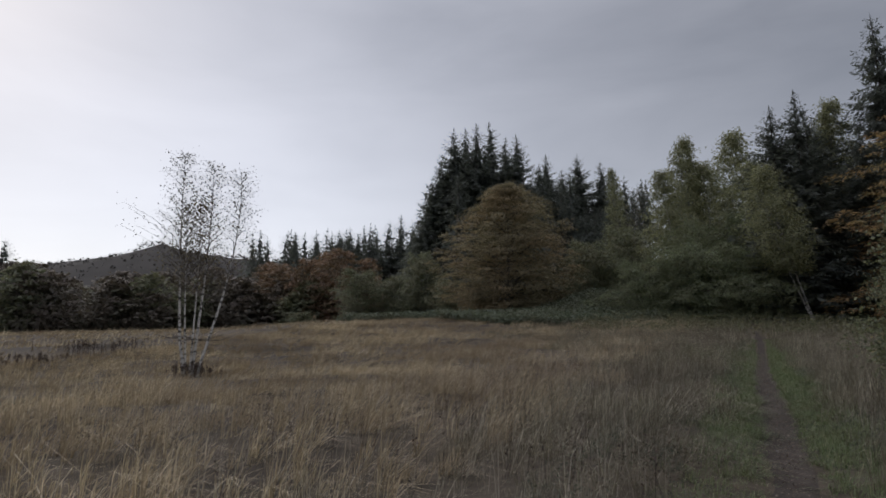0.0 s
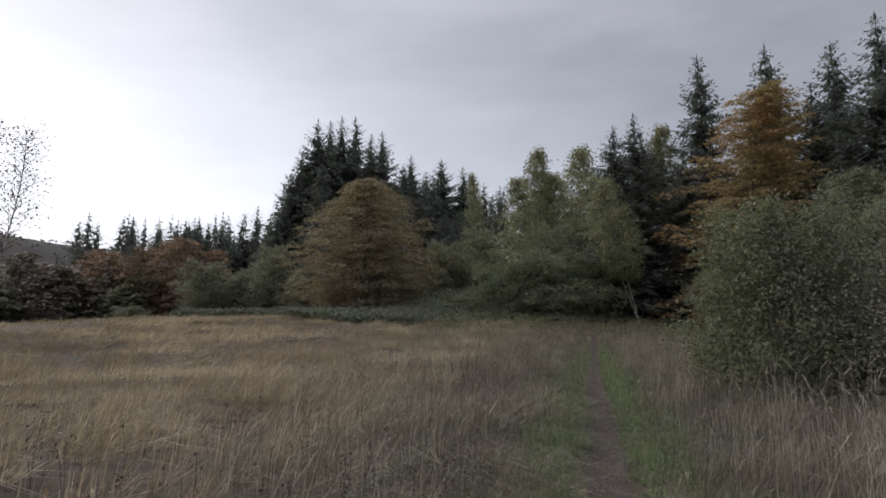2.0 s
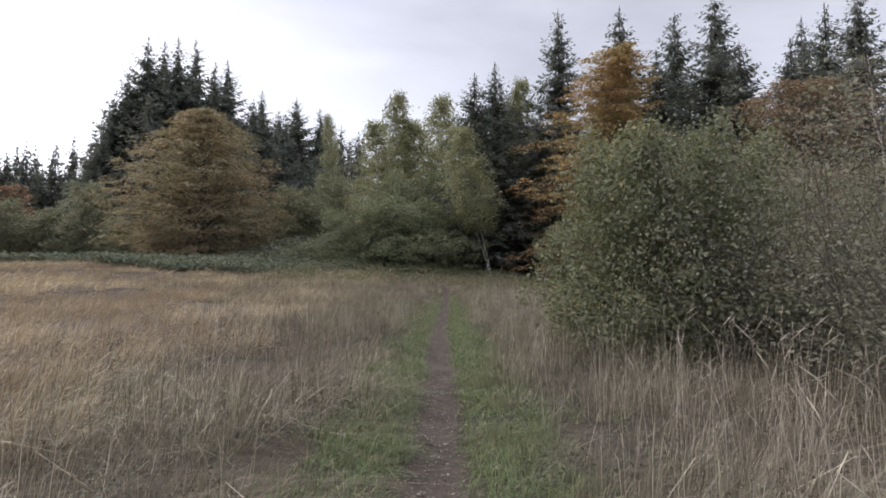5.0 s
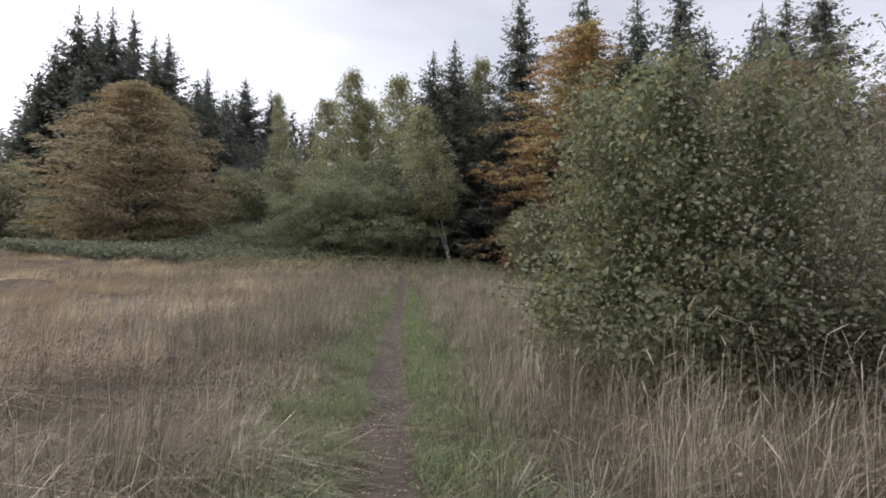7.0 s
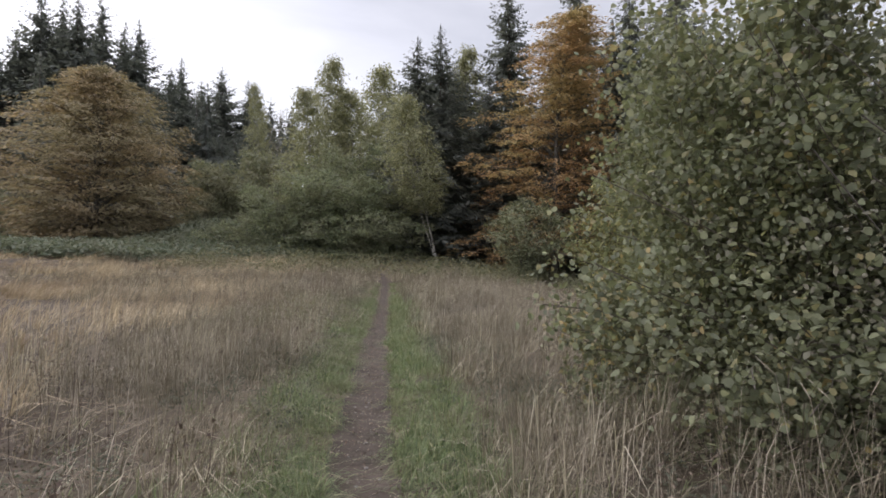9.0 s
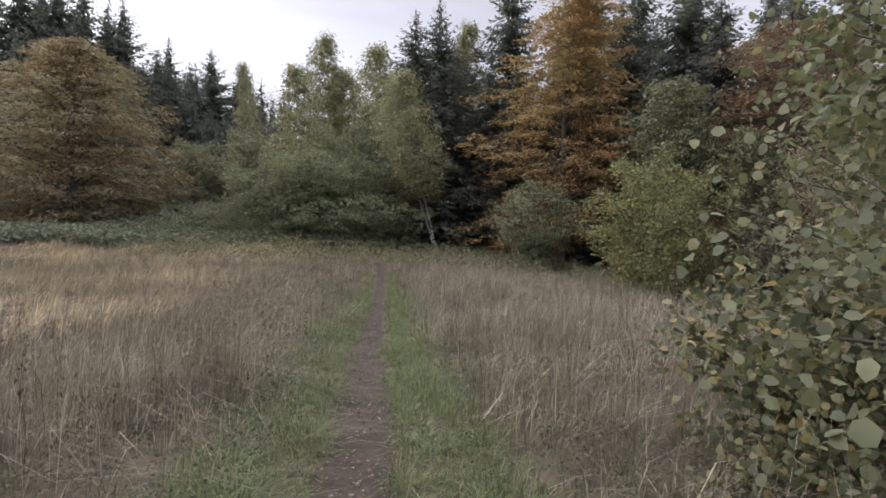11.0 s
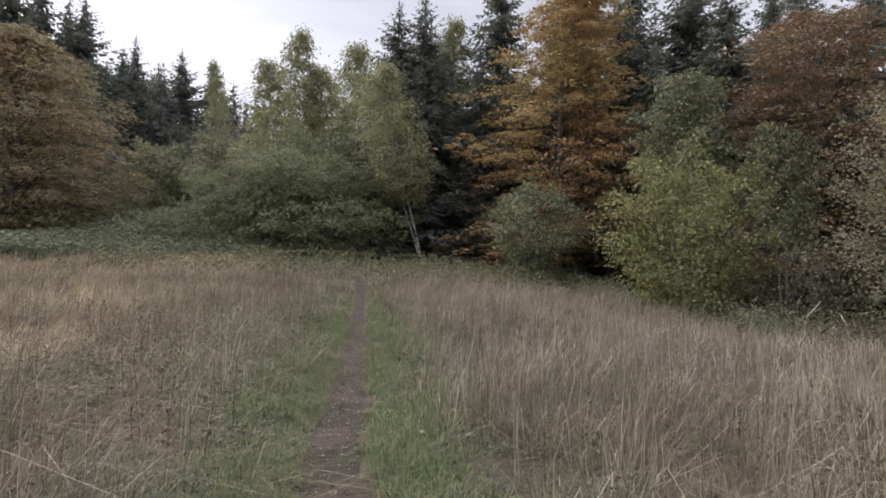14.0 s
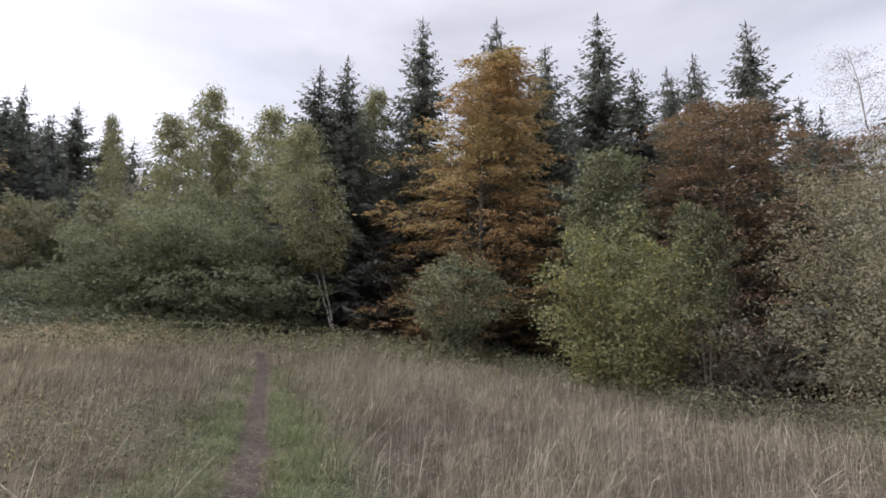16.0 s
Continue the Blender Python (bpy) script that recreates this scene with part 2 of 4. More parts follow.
M["bark_birch_near"] = solid("white_birch_bark", [(0.42, (0.05, 0.045, 0.04)), (0.48, (0.56, 0.54, 0.51)), (1, (0.80, 0.78, 0.75))], 5.0, 4, 0.6, 0.3, stretch=(1, 1, 1.6), fine=[(0.3, (0.8, 0.79, 0.78)), (0.6, (1, 1, 1))])
M["path"] = solid("trodden_earth", [(0.28, (0.036, 0.027, 0.021)), (0.5, (0.068, 0.052, 0.042)), (0.72, (0.105, 0.082, 0.068))], 2.2, 8, 0.92, 0.9, 26, fine=[(0.3, (0.68, 0.67, 0.66)), (0.7, (1.15, 1.14, 1.12))])
M["stone"] = solid("path_stone", [(0.3, (0.16, 0.145, 0.135)), (0.7, (0.34, 0.315, 0.295))], 14, 4, 0.85, 0.4, 60)
M["rock"] = solid("hill_heath", [(0.3, (0.054, 0.048, 0.045)), (0.7, (0.074, 0.066, 0.06))], 0.02, 6, 0.95, 0.5, 0.2)

# the ground's soil and thatch: tan litter under the meadow, mossy earth under the verge
gm, gn, gl = material("ground_thatch")
g1, g2 = noise_node(gn, gl, 0.16, 4), noise_node(gn, gl, 3.0, 6)
# soil tones lowered to hold the shade beneath the blades
r1 = ramp_node(gn, [(0.38, (0.062, 0.048, 0.036)), (0.5, (0.10, 0.078, 0.055)), (0.66, (0.16, 0.125, 0.086))])
r2 = ramp_node(gn, [(0.3, (0.5, 0.49, 0.47)), (0.7, (1.2, 1.2, 1.2))])
gl.new(g1.outputs["Fac"], r1.inputs[0])
gl.new(g2.outputs["Fac"], r2.inputs[0])
gcol = mix_node(gn, gl, 1.0, r1.outputs[0], r2.outputs[0], "MULTIPLY")
gb, go, gbp = gn.new("ShaderNodeBsdfPrincipled"), gn.new("ShaderNodeOutputMaterial"), gn.new("ShaderNodeBump")
gbp.inputs["Strength"].default_value, gbp.inputs["Distance"].default_value = 0.8, 0.08
gl.new(g2.outputs["Fac"], gbp.inputs["Height"])
gl.new(gbp.outputs[0], gb.inputs["Normal"])
gl.new(gcol, gb.inputs["Base Color"])
gb.inputs["Roughness"].default_value = 0.95
gl.new(gb.outputs[0], go.inputs[0])
M["ground"] = gm
M["forest_floor"] = solid("forest_floor", [(0.3, (0.035, 0.027, 0.020)), (0.7, (0.085, 0.065, 0.045))], 1.2, 6, 0.95, 0.8, 8)


# ---- terrain ----
def smooth(v):
    v = np.clip(v, 0, 1)
    return v * v * (3 - 2 * v)


def vnoise(x, y, seed=0.0):
    """Soft value noise in 0..1, one unit to a cell."""
    xi, yi = np.floor(x), np.floor(y)
    fx, fy = smooth(x - xi), smooth(y - yi)

    def h(a, b):
        v = np.sin(a * 127.1 + b * 311.7 + seed * 74.7) * 43758.5453
        return v - np.floor(v)
    return (h(xi, yi) * (1 - fx) + h(xi + 1, yi) * fx) * (1 - fy) + (h(xi, yi + 1) * (1 - fx) + h(xi + 1, yi + 1) * fx) * fy


def path_mid(s):
    """The footpath's sideways drift from its straight line."""
    return np.interp(s, [-10, 0, 5, 7.5, 9.5, 12, 17, 22, 32, 40], [0.0, 0.02, 0.0, -0.03, -0.07, -0.13, -0.10, -0.04, -0.02, -0.3]) + 0.015 * np.sin(s * 1.9)


def along(x, y):
    """Metres along the footpath's line, and to the right of it."""
    x, y = np.asarray(x, float), np.asarray(y, float)
    s = (x - 3.9) * 0.436 + (y - 6.2) * 0.9
    d = (x - 3.9) * 0.9 - (y - 6.2) * 0.436
    return s, d - path_mid(s)


def path_xy(s, d):
    return 3.9 + s * 0.436 + d * 0.9, 6.2 + s * 0.9 - d * 0.436


def ground_z(x, y):
    x, y = np.asarray(x, float), np.asarray(y, float)
    s, d = along(x, y)
    z = 0.0207 * (np.clip(y, -40, 80) - 4) + (2.1 - 1.1 * smooth((-x - 8) / 30)) * smooth((y - 22) / 38)
    z = z - 0.07 * np.clip(d - 5, 0, 14)
    z = z + 0.10 * np.clip(d - 26, 0, 300) * smooth((d - 26) / 30)
    z = z + 2.3 * np.exp(-((x - 14.5) / 6.0) ** 2 - ((y - 61.5) / 6.5) ** 2)
    z = z + 0.16 * np.clip(y - 76, 0, 160) * smooth((x + 30) / 40)
    z = z + 0.06 * np.clip(y - 105, 0, 160) * smooth((-x + 10) / 20)
    ridge = np.interp(np.arctan2(x, np.maximum(y, 1e-3)), [-1.4, -0.9, -0.72, -0.69, -0.665, -0.613, -0.567, -0.545, -0.52, -0.47, -0.388, -0.2, 0.1, 0.7], [30, 56, 64, 69, 79, 84, 99, 110, 106, 97, 95, 78, 45, 12])
    far = ridge * np.exp(-((np.hypot(x, y) - 800) / 190) ** 2)
    z = z + far + 4 * (vnoise(x / 40, y / 40, 3) - 0.5) * smooth((np.hypot(x, y) - 250) / 200)
    z = z + 0.22 * (vnoise(x / 1.7, y / 1.7, 1) - 0.5) * smooth((np.abs(d) - 0.7) / 1.5) + 0.35 * (vnoise(x / 9, y / 9, 2) - 0.5) * smooth((np.abs(d) - 4) / 8)
    return z - 0.07 * np.exp(-(d / 0.3) ** 4)


def np_mesh(name, V, Q=None, T=None, normals=None):
    me = bpy.data.meshes.new(name)
    V = np.asarray(V, np.float32)
    loops, starts, n = [], [], 0
    for F, k in ((Q, 4), (T, 3)):
        if F is None or len(F) == 0:
            continue
        F = np.asarray(F, np.int32)
        loops.append(F.ravel())
        starts.append(n + np.arange(len(F), dtype=np.int32) * k)
        n += F.size
    loops, starts = np.concatenate(loops), np.concatenate(starts)
    me.vertices.add(len(V))
    me.vertices.foreach_set("co", V.ravel())
    me.loops.add(len(loops))
    me.loops.foreach_set("vertex_index", loops)
    me.polygons.add(len(starts))
    me.polygons.foreach_set("loop_start", starts)
    me.update(calc_edges=True)
    if normals is not None:
        me.normals_split_custom_set_from_vertices(normals)
    return me


def foliage(name, V, Q, out, soft):
    """A crown mesh whose leaves face outwards, their shading eased towards the bough that bears them."""
    k = len(V) // len(out)
    V = V.reshape(len(out), k, 3)
    n = np.cross(V[:, 1] - V[:, 0], V[:, k - 1] - V[:, 0])
    n /= np.linalg.norm(n, axis=1, keepdims=True) + 1e-9
    out = out / (np.linalg.norm(out, axis=1, keepdims=True) + 1e-9)
    back = (n * out).sum(1) < 0
    n = np.where(back[:, None], -n, n)
    face = n * (1 - soft) + out * soft
    face /= np.linalg.norm(face, axis=1, keepdims=True) + 1e-9
    rows = Q.reshape(-1, 4)
    flip = back[rows[:, 0] // k]
    rows = np.where(flip[:, None], rows[:, ::-1], rows)
    return np_mesh(name, V.reshape(-1, 3), rows, normals=np.repeat(face, k, 0))


def mesh_part(name, me, mat, parent=None, label="", smooth_faces=False):
    ob = new(name, me)
    if not me.materials:
        me.materials.append(mat)
    if smooth_faces:
        me.polygons.foreach_set("use_smooth", np.ones(len(me.polygons), bool))
    if parent is not None:
        ob.parent = parent
    if label:
        ob["label"] = label
    return ob


def tube(pts, radii, n=6):
    """A tapered tube along points, as vertices and quads."""
    P = np.asarray(pts, float)
    tang = np.gradient(P, axis=0)
    tang /= np.linalg.norm(tang, axis=1, keepdims=True) + 1e-9
    ref = np.where(np.abs(tang[:, 2:3]) > 0.9, [[1.0, 0, 0]], [[0, 0, 1.0]])
    a = np.cross(tang, ref)
    a /= np.linalg.norm(a, axis=1, keepdims=True) + 1e-9
    b = np.cross(tang, a)
    th = np.arange(n) * 2 * np.pi / n
    V = P[:, None] + np.asarray(radii)[:, None, None] * (a[:, None] * np.cos(th)[None, :, None] + b[:, None] * np.sin(th)[None, :, None])
    k, j = np.meshgrid(np.arange(len(P) - 1), np.arange(n), indexing="ij")
    Q = np.stack([k * n + j, k * n + (j + 1) % n, (k + 1) * n + (j + 1) % n, (k + 1) * n + j], -1).reshape(-1, 4)
    return V.reshape(-1, 3), Q


def join_geo(pieces):
    Vs, Qs, n = [], [], 0
    for V, Q in pieces:
        Vs.append(V)
        Qs.append(Q + n)
        n += len(V)
    return np.concatenate(Vs), np.concatenate(Qs)


def leaf_quads(C, rng, size, flat=0.5, ratio=0.6, aim=None):
    """Diamond leaves at the centres C; flat 1: all level, 0: any way round."""
    n = len(C)
    a = rng.normal(size=(n, 3))
    a[:, 2] *= (1 - flat)
    if aim is not None:
        a = a * 0.6 + aim
    a /= np.linalg.norm(a, axis=1, keepdims=True) + 1e-9
    nn = rng.normal(size=(n, 3)) * (1 - flat) + np.array([0, 0, flat])
    b = np.cross(nn, a)
    b /= np.linalg.norm(b, axis=1, keepdims=True) + 1e-9
    up = np.cross(a, b)
    L = (size * rng.uniform(0.6, 1.35, n))[:, None]
    V = np.stack([C - a * L * 0.5, C + b * L * ratio * 0.5 - a * L * 0.06 + up * L * 0.1, C + a * L * 0.5, C - b * L * ratio * 0.5 - a * L * 0.06 + up * L * 0.1], 1).reshape(-1, 3)
    return V, np.arange(4 * n).reshape(-1, 4)


def broad_leaves(C, rng, size, flat=0.4):
    """Rounded leaves folded along the midrib, two quads each."""
    n = len(C)
    a = rng.normal(size=(n, 3)) * [1, 1, 0.7] + [0, 0, -0.35]
    a /= np.linalg.norm(a, axis=1, keepdims=True) + 1e-9
    nn = rng.normal(size=(n, 3)) * (1 - flat) + np.array([0, 0, flat])
    b = np.cross(nn, a)
    b /= np.linalg.norm(b, axis=1, keepdims=True) + 1e-9
    up = np.cross(a, b)
    L = (size * rng.uniform(0.55, 1.25, n))[:, None]
    rows = [(-0.5, 0, 0), (-0.24, 0.40, 0.10), (0.20, 0.36, 0.08), (0.56, 0, -0.06), (0.20, -0.36, 0.08), (-0.24, -0.40, 0.10)]
    V = np.stack([C + a * L * p + b * L * q + up * L * r for p, q, r in rows], 1).reshape(-1, 3)
    k = np.arange(n)[:, None] * 6
    return V, np.concatenate([k + np.array([[0, 1, 2, 3]]), k + np.array([[3, 4, 5, 0]])])


# ---- ground ----
def grid_axis(fine, step, far, growth=1.16):
    lo, hi = fine
    mid = list(np.arange(lo, hi + 1e-6, step))
    up, w = [hi], step
    while up[-1] < far:
        w *= growth
        up.append(up[-1] + w)
    dn, w = [lo], step
    while dn[-1] > -far:
        w *= growth
        dn.append(dn[-1] - w)
    return np.array(dn[:0:-1] + mid + up[1:])


gx, gy = grid_axis((-4, 24), 0.45, 3200, 1.10), grid_axis((-2, 40), 0.45, 3200, 1.10)
GX, GY = np.meshgrid(gx, gy, indexing="ij")
GV = np.stack([GX, GY, ground_z(GX, GY)], -1).reshape(-1, 3)
ii, jj = np.meshgrid(np.arange(len(gx) - 1), np.arange(len(gy) - 1), indexing="ij")
k0 = ii * len(gy) + jj
GQ = np.stack([k0, k0 + len(gy), k0 + len(gy) + 1, k0 + 1], -1).reshape(-1, 4)
ground = tagged(mesh_part("ground", np_mesh("ground", GV, GQ), M["ground"], smooth_faces=True), "rough meadow ground of tan thatch and mossy soil", "ground", kind="structure")
ground.data.materials.append(M["forest_floor"])
ground.data.materials.append(M["rock"])


def meadow_mask(x, y):
    s, d = along(x, y)
    left = (d <= 0) & (y < np.where(x > -8, 60 - 0.12 * np.clip(x, 0, 99), 88))
    right = (d > 0) & (d < 11.5 + 1.5 * (vnoise(s / 4, s * 0 + 3) - 0.5)) & (s < 44)
    return left | right


fc = GV[GQ].mean(1)
mi = np.where(meadow_mask(fc[:, 0], fc[:, 1]), 0, 1)
mi = np.where((np.hypot(fc[:, 0], fc[:, 1]) > 260), 2, mi)
mi = np.where((fc[:, 1] < 15) & (along(fc[:, 0], fc[:, 1])[1] < 16) & (np.hypot(fc[:, 0], fc[:, 1]) < 200), 0, mi)
ground.data.polygons.foreach_set("material_index", mi.astype(np.int32))

# the trodden line lies just over the ground
ps, pd = np.arange(-12, 37, 0.07), np.linspace(-1, 1, 13)
PS, PD = np.meshgrid(ps, pd, indexing="ij")
half = 0.245 + 0.07 * (vnoise(PS * 1.3, PD * 0 + np.sign(PD) * 3, 5) - 0.5) + 0.025 * (vnoise(PS * 3, PD * 0 + np.sign(PD) * 5, 6) - 0.5)
half = half * np.clip(1.0 + PS / 40, 0.9, 1.22) * np.clip(1.4 - PS / 26, 0.5, 1)
pdw = PD * half + path_mid(PS)
PX, PY = 3.9 + PS * 0.436 + pdw * 0.9, 6.2 + PS * 0.9 - pdw * 0.436
PZ = ground_z(PX, PY) + 0.035 - 0.03 * PD ** 4 + 0.02 * (vnoise(PX * 5, PY * 5, 8) - 0.5) + 0.016 * (vnoise(PX * 14, PY * 14, 18) - 0.5)
k0 = (np.arange(len(ps) - 1)[:, None] * 13 + np.arange(12)[None]).ravel()
path = tagged(mesh_part("footpath", np_mesh("footpath", np.stack([PX, PY, PZ], -1).reshape(-1, 3), np.stack([k0, k0 + 13, k0 + 14, k0 + 1], -1)), M["path"], smooth_faces=True),
              "narrow trodden brown earth footpath through the grass", "footpath", kind="structure")


# ---- trees ----
def crown_profile(u, shape):
    if shape == "round":
        return np.sqrt(np.clip(1 - (1.15 * u - 0.28) ** 2 / 0.76, 0.02, 1))
    if shape == "beech":
        return np.clip(1 - u ** 2.3, 0.03, 1) ** 0.62 * np.minimum(1, 0.66 + 1.3 * u)
    if shape == "upright":
        return np.clip(1 - u ** 4.5, 0.2, 1) * (0.82 + 0.18 * np.minimum(1, u * 5))
    if shape == "hazel":
        return np.clip(1 - u ** 1.8, 0.12, 1) * (0.9 + 0.1 * np.minimum(1, u * 5))
    if shape == "spire":
        return np.sin(np.pi * np.clip(u * 0.80 + 0.17, 0, 0.985)) ** 0.85
    if shape == "dome":
        return np.sqrt(np.clip(1 - u ** 2.3, 0.02, 1))
    if shape == "cone":
        return np.clip(1.08 - u, 0.08, 1) ** 0.75 * np.clip(u * 6 + 0.45, 0, 1)
    return np.sqrt(np.clip(np.sin(np.pi * np.clip(u * 0.86 + 0.12, 0, 1)), 0.05, 1))


def trunk_line(rng, h, lean=(0, 0), bend=0.02, n=9):
    u = np.linspace(0, 1, n)
    wob = np.cumsum(rng.normal(size=(n, 2)) * h * bend, axis=0) * u[:, None] * 0.5
    return np.stack([lean[0] * np.sin(u * 1.5) + wob[:, 0], lean[1] * np.sin(u * 1.5) + wob[:, 1], u * h], 1)


def on_line(P, u):
    f = np.linspace(0, 1, len(P))
    return np.array([np.interp(u, f, P[:, k]) for k in range(3)])


CENTRES = {}


def broadleaf(name, h, r, seed, leaf, bark, crown_base=0.15, shape="round", branches=80, sprays=6, per=40, size=0.3, rise=0.25, droop=0.15,
              flat=0.55, spread=0.7, thick=0.3, girth=None, stems=1, stem_spread=0.0, lean=(0, 0), squash=1.0, bend=0.02, limb_taper=1.0, trunk_show=1.0, broad=False, low=1.15, lumpy=0.55, twigs=3,
              aimed=0.0, hang=0.3, ratio=0.6, soft=0.55):
    """A broadleaved tree or shrub at the origin: stems, limbs, and a crown of leaves in sprays along the limbs."""
    rng = np.random.default_rng(seed)
    root = new(name)
    girth = girth or h * 0.018
    lines = []
    for k in range(stems):
        a = k * 2.4 + rng.uniform(0, 1)
        off = np.array([np.cos(a), np.sin(a), 0]) * stem_spread
        hh = h * trunk_show * (1 if k == 0 else rng.uniform(0.75, 0.98))
        P = trunk_line(rng, hh, (lean[0] + off[0] * 2.2, lean[1] + off[1] * 2.2), bend) + off * 0.25
        P[0, 2] -= 0.35
        rad = girth * np.clip(1 - np.linspace(0, 1, len(P)) ** 0.8 * 0.93, 0.06, 1) * (1 if stems == 1 else rng.uniform(0.6, 1))
        rad[0] *= 1.45
        lines.append(P)
        V, Q = tube(P, rad, 8)
        mesh_part("trunk" if stems == 1 else "stem", np_mesh("trunk", V, Q), bark, root, smooth_faces=True)
    limbs, centres, ways = [], [], []
    hb = h * crown_base
    for i in range(branches):
        u = ((i + rng.uniform(0, 1)) / branches) ** low
        P = lines[i % stems]
        az = i * 2.39996 + rng.uniform(-0.4, 0.4)
        L = r * crown_profile(np.array(u), shape) * rng.uniform(0.76, 1.1)
        L = L * (0.95 - 0.5 * lumpy + lumpy * float(vnoise(np.array(az % 6.283 * 1.1), np.array(u * 4.5), seed)))
        ztip = hb + (h - hb) * u
        zroot = np.clip(ztip - L * rise * rng.uniform(0.6, 1.3), 0.12 * h, h * 0.96)
        p0 = on_line(P, zroot / h)
        axis = on_line(P, np.clip(ztip / h, 0, 1))
        tip = np.array([axis[0] + np.cos(az) * L, axis[1] + np.sin(az) * L * squash, ztip - droop * L])
        t = np.linspace(0, 1, 5)[:, None]
        mid = (p0 + tip) / 2 + np.array([0, 0, L * (0.12 + droop * 0.7)]) + rng.normal(size=3) * L * 0.06
        B = (1 - t) ** 2 * p0 + 2 * t * (1 - t) * mid + t ** 2 * tip
        B[1:-1] += rng.normal(size=(3, 3)) * L * 0.02
        limbs.append(tube(B, np.linspace(girth * 0.26 * limb_taper, 0.006, 5) * (0.5 + 0.5 * L / max(r, 0.1)), 3))
        side = np.array([-np.sin(az), np.cos(az), 0])
        for k in range(sprays):
            f = 0.28 + 0.74 * ((k + rng.uniform(0, 1)) / sprays)
            c = on_line(B, min(f, 1)) + side * rng.normal() * L * 0.17 + np.array([0, 0, rng.normal() * 0.12])
            w = spread * rng.uniform(0.65, 1.25)
            pts = rng.normal(size=(int(per * rng.uniform(0.6, 1.3)), 3)) * np.array([w, w, thick * w]) * 0.55
            pts[:, 2] -= (pts[:, 0] ** 2 + pts[:, 1] ** 2) * 0.22 / max(w, 0.1)
            centres.append(pts + c)
            ways.append(np.tile(np.array([np.cos(az), np.sin(az), -hang]) + np.append(pts[:, :2].mean(0), 0), (len(pts), 1)) + pts * [1, 1, 0] * 0.8 / max(w, 0.1))
            if twigs and k % twigs == 0:
                limbs.append(tube(np.stack([on_line(B, min(f * 0.85, 1)), c, c + np.append(rng.normal(size=2) * w * 0.5, -0.1)]), np.array([0.016, 0.010, 0.004]) * min(1, girth * 7), 3))
    V, Q = join_geo(limbs)
    tagged(mesh_part("branchwork", np_mesh("branchwork", V, Q), bark, root), kind="stuff")
    C = np.concatenate(centres)
    C[:, 2] = np.maximum(C[:, 2], 0.08)
    V, Q = broad_leaves(C, rng, size, flat) if broad else leaf_quads(C, rng, size, flat, ratio, np.concatenate(ways) * aimed if aimed else None)
    mesh_part("crown", foliage("crown", V, Q, C - np.array([lean[0], lean[1], h * 0.35]) + np.array([0, 0, 0.25 * h]), soft), leaf, root)
    CENTRES[root.name] = C
    return root


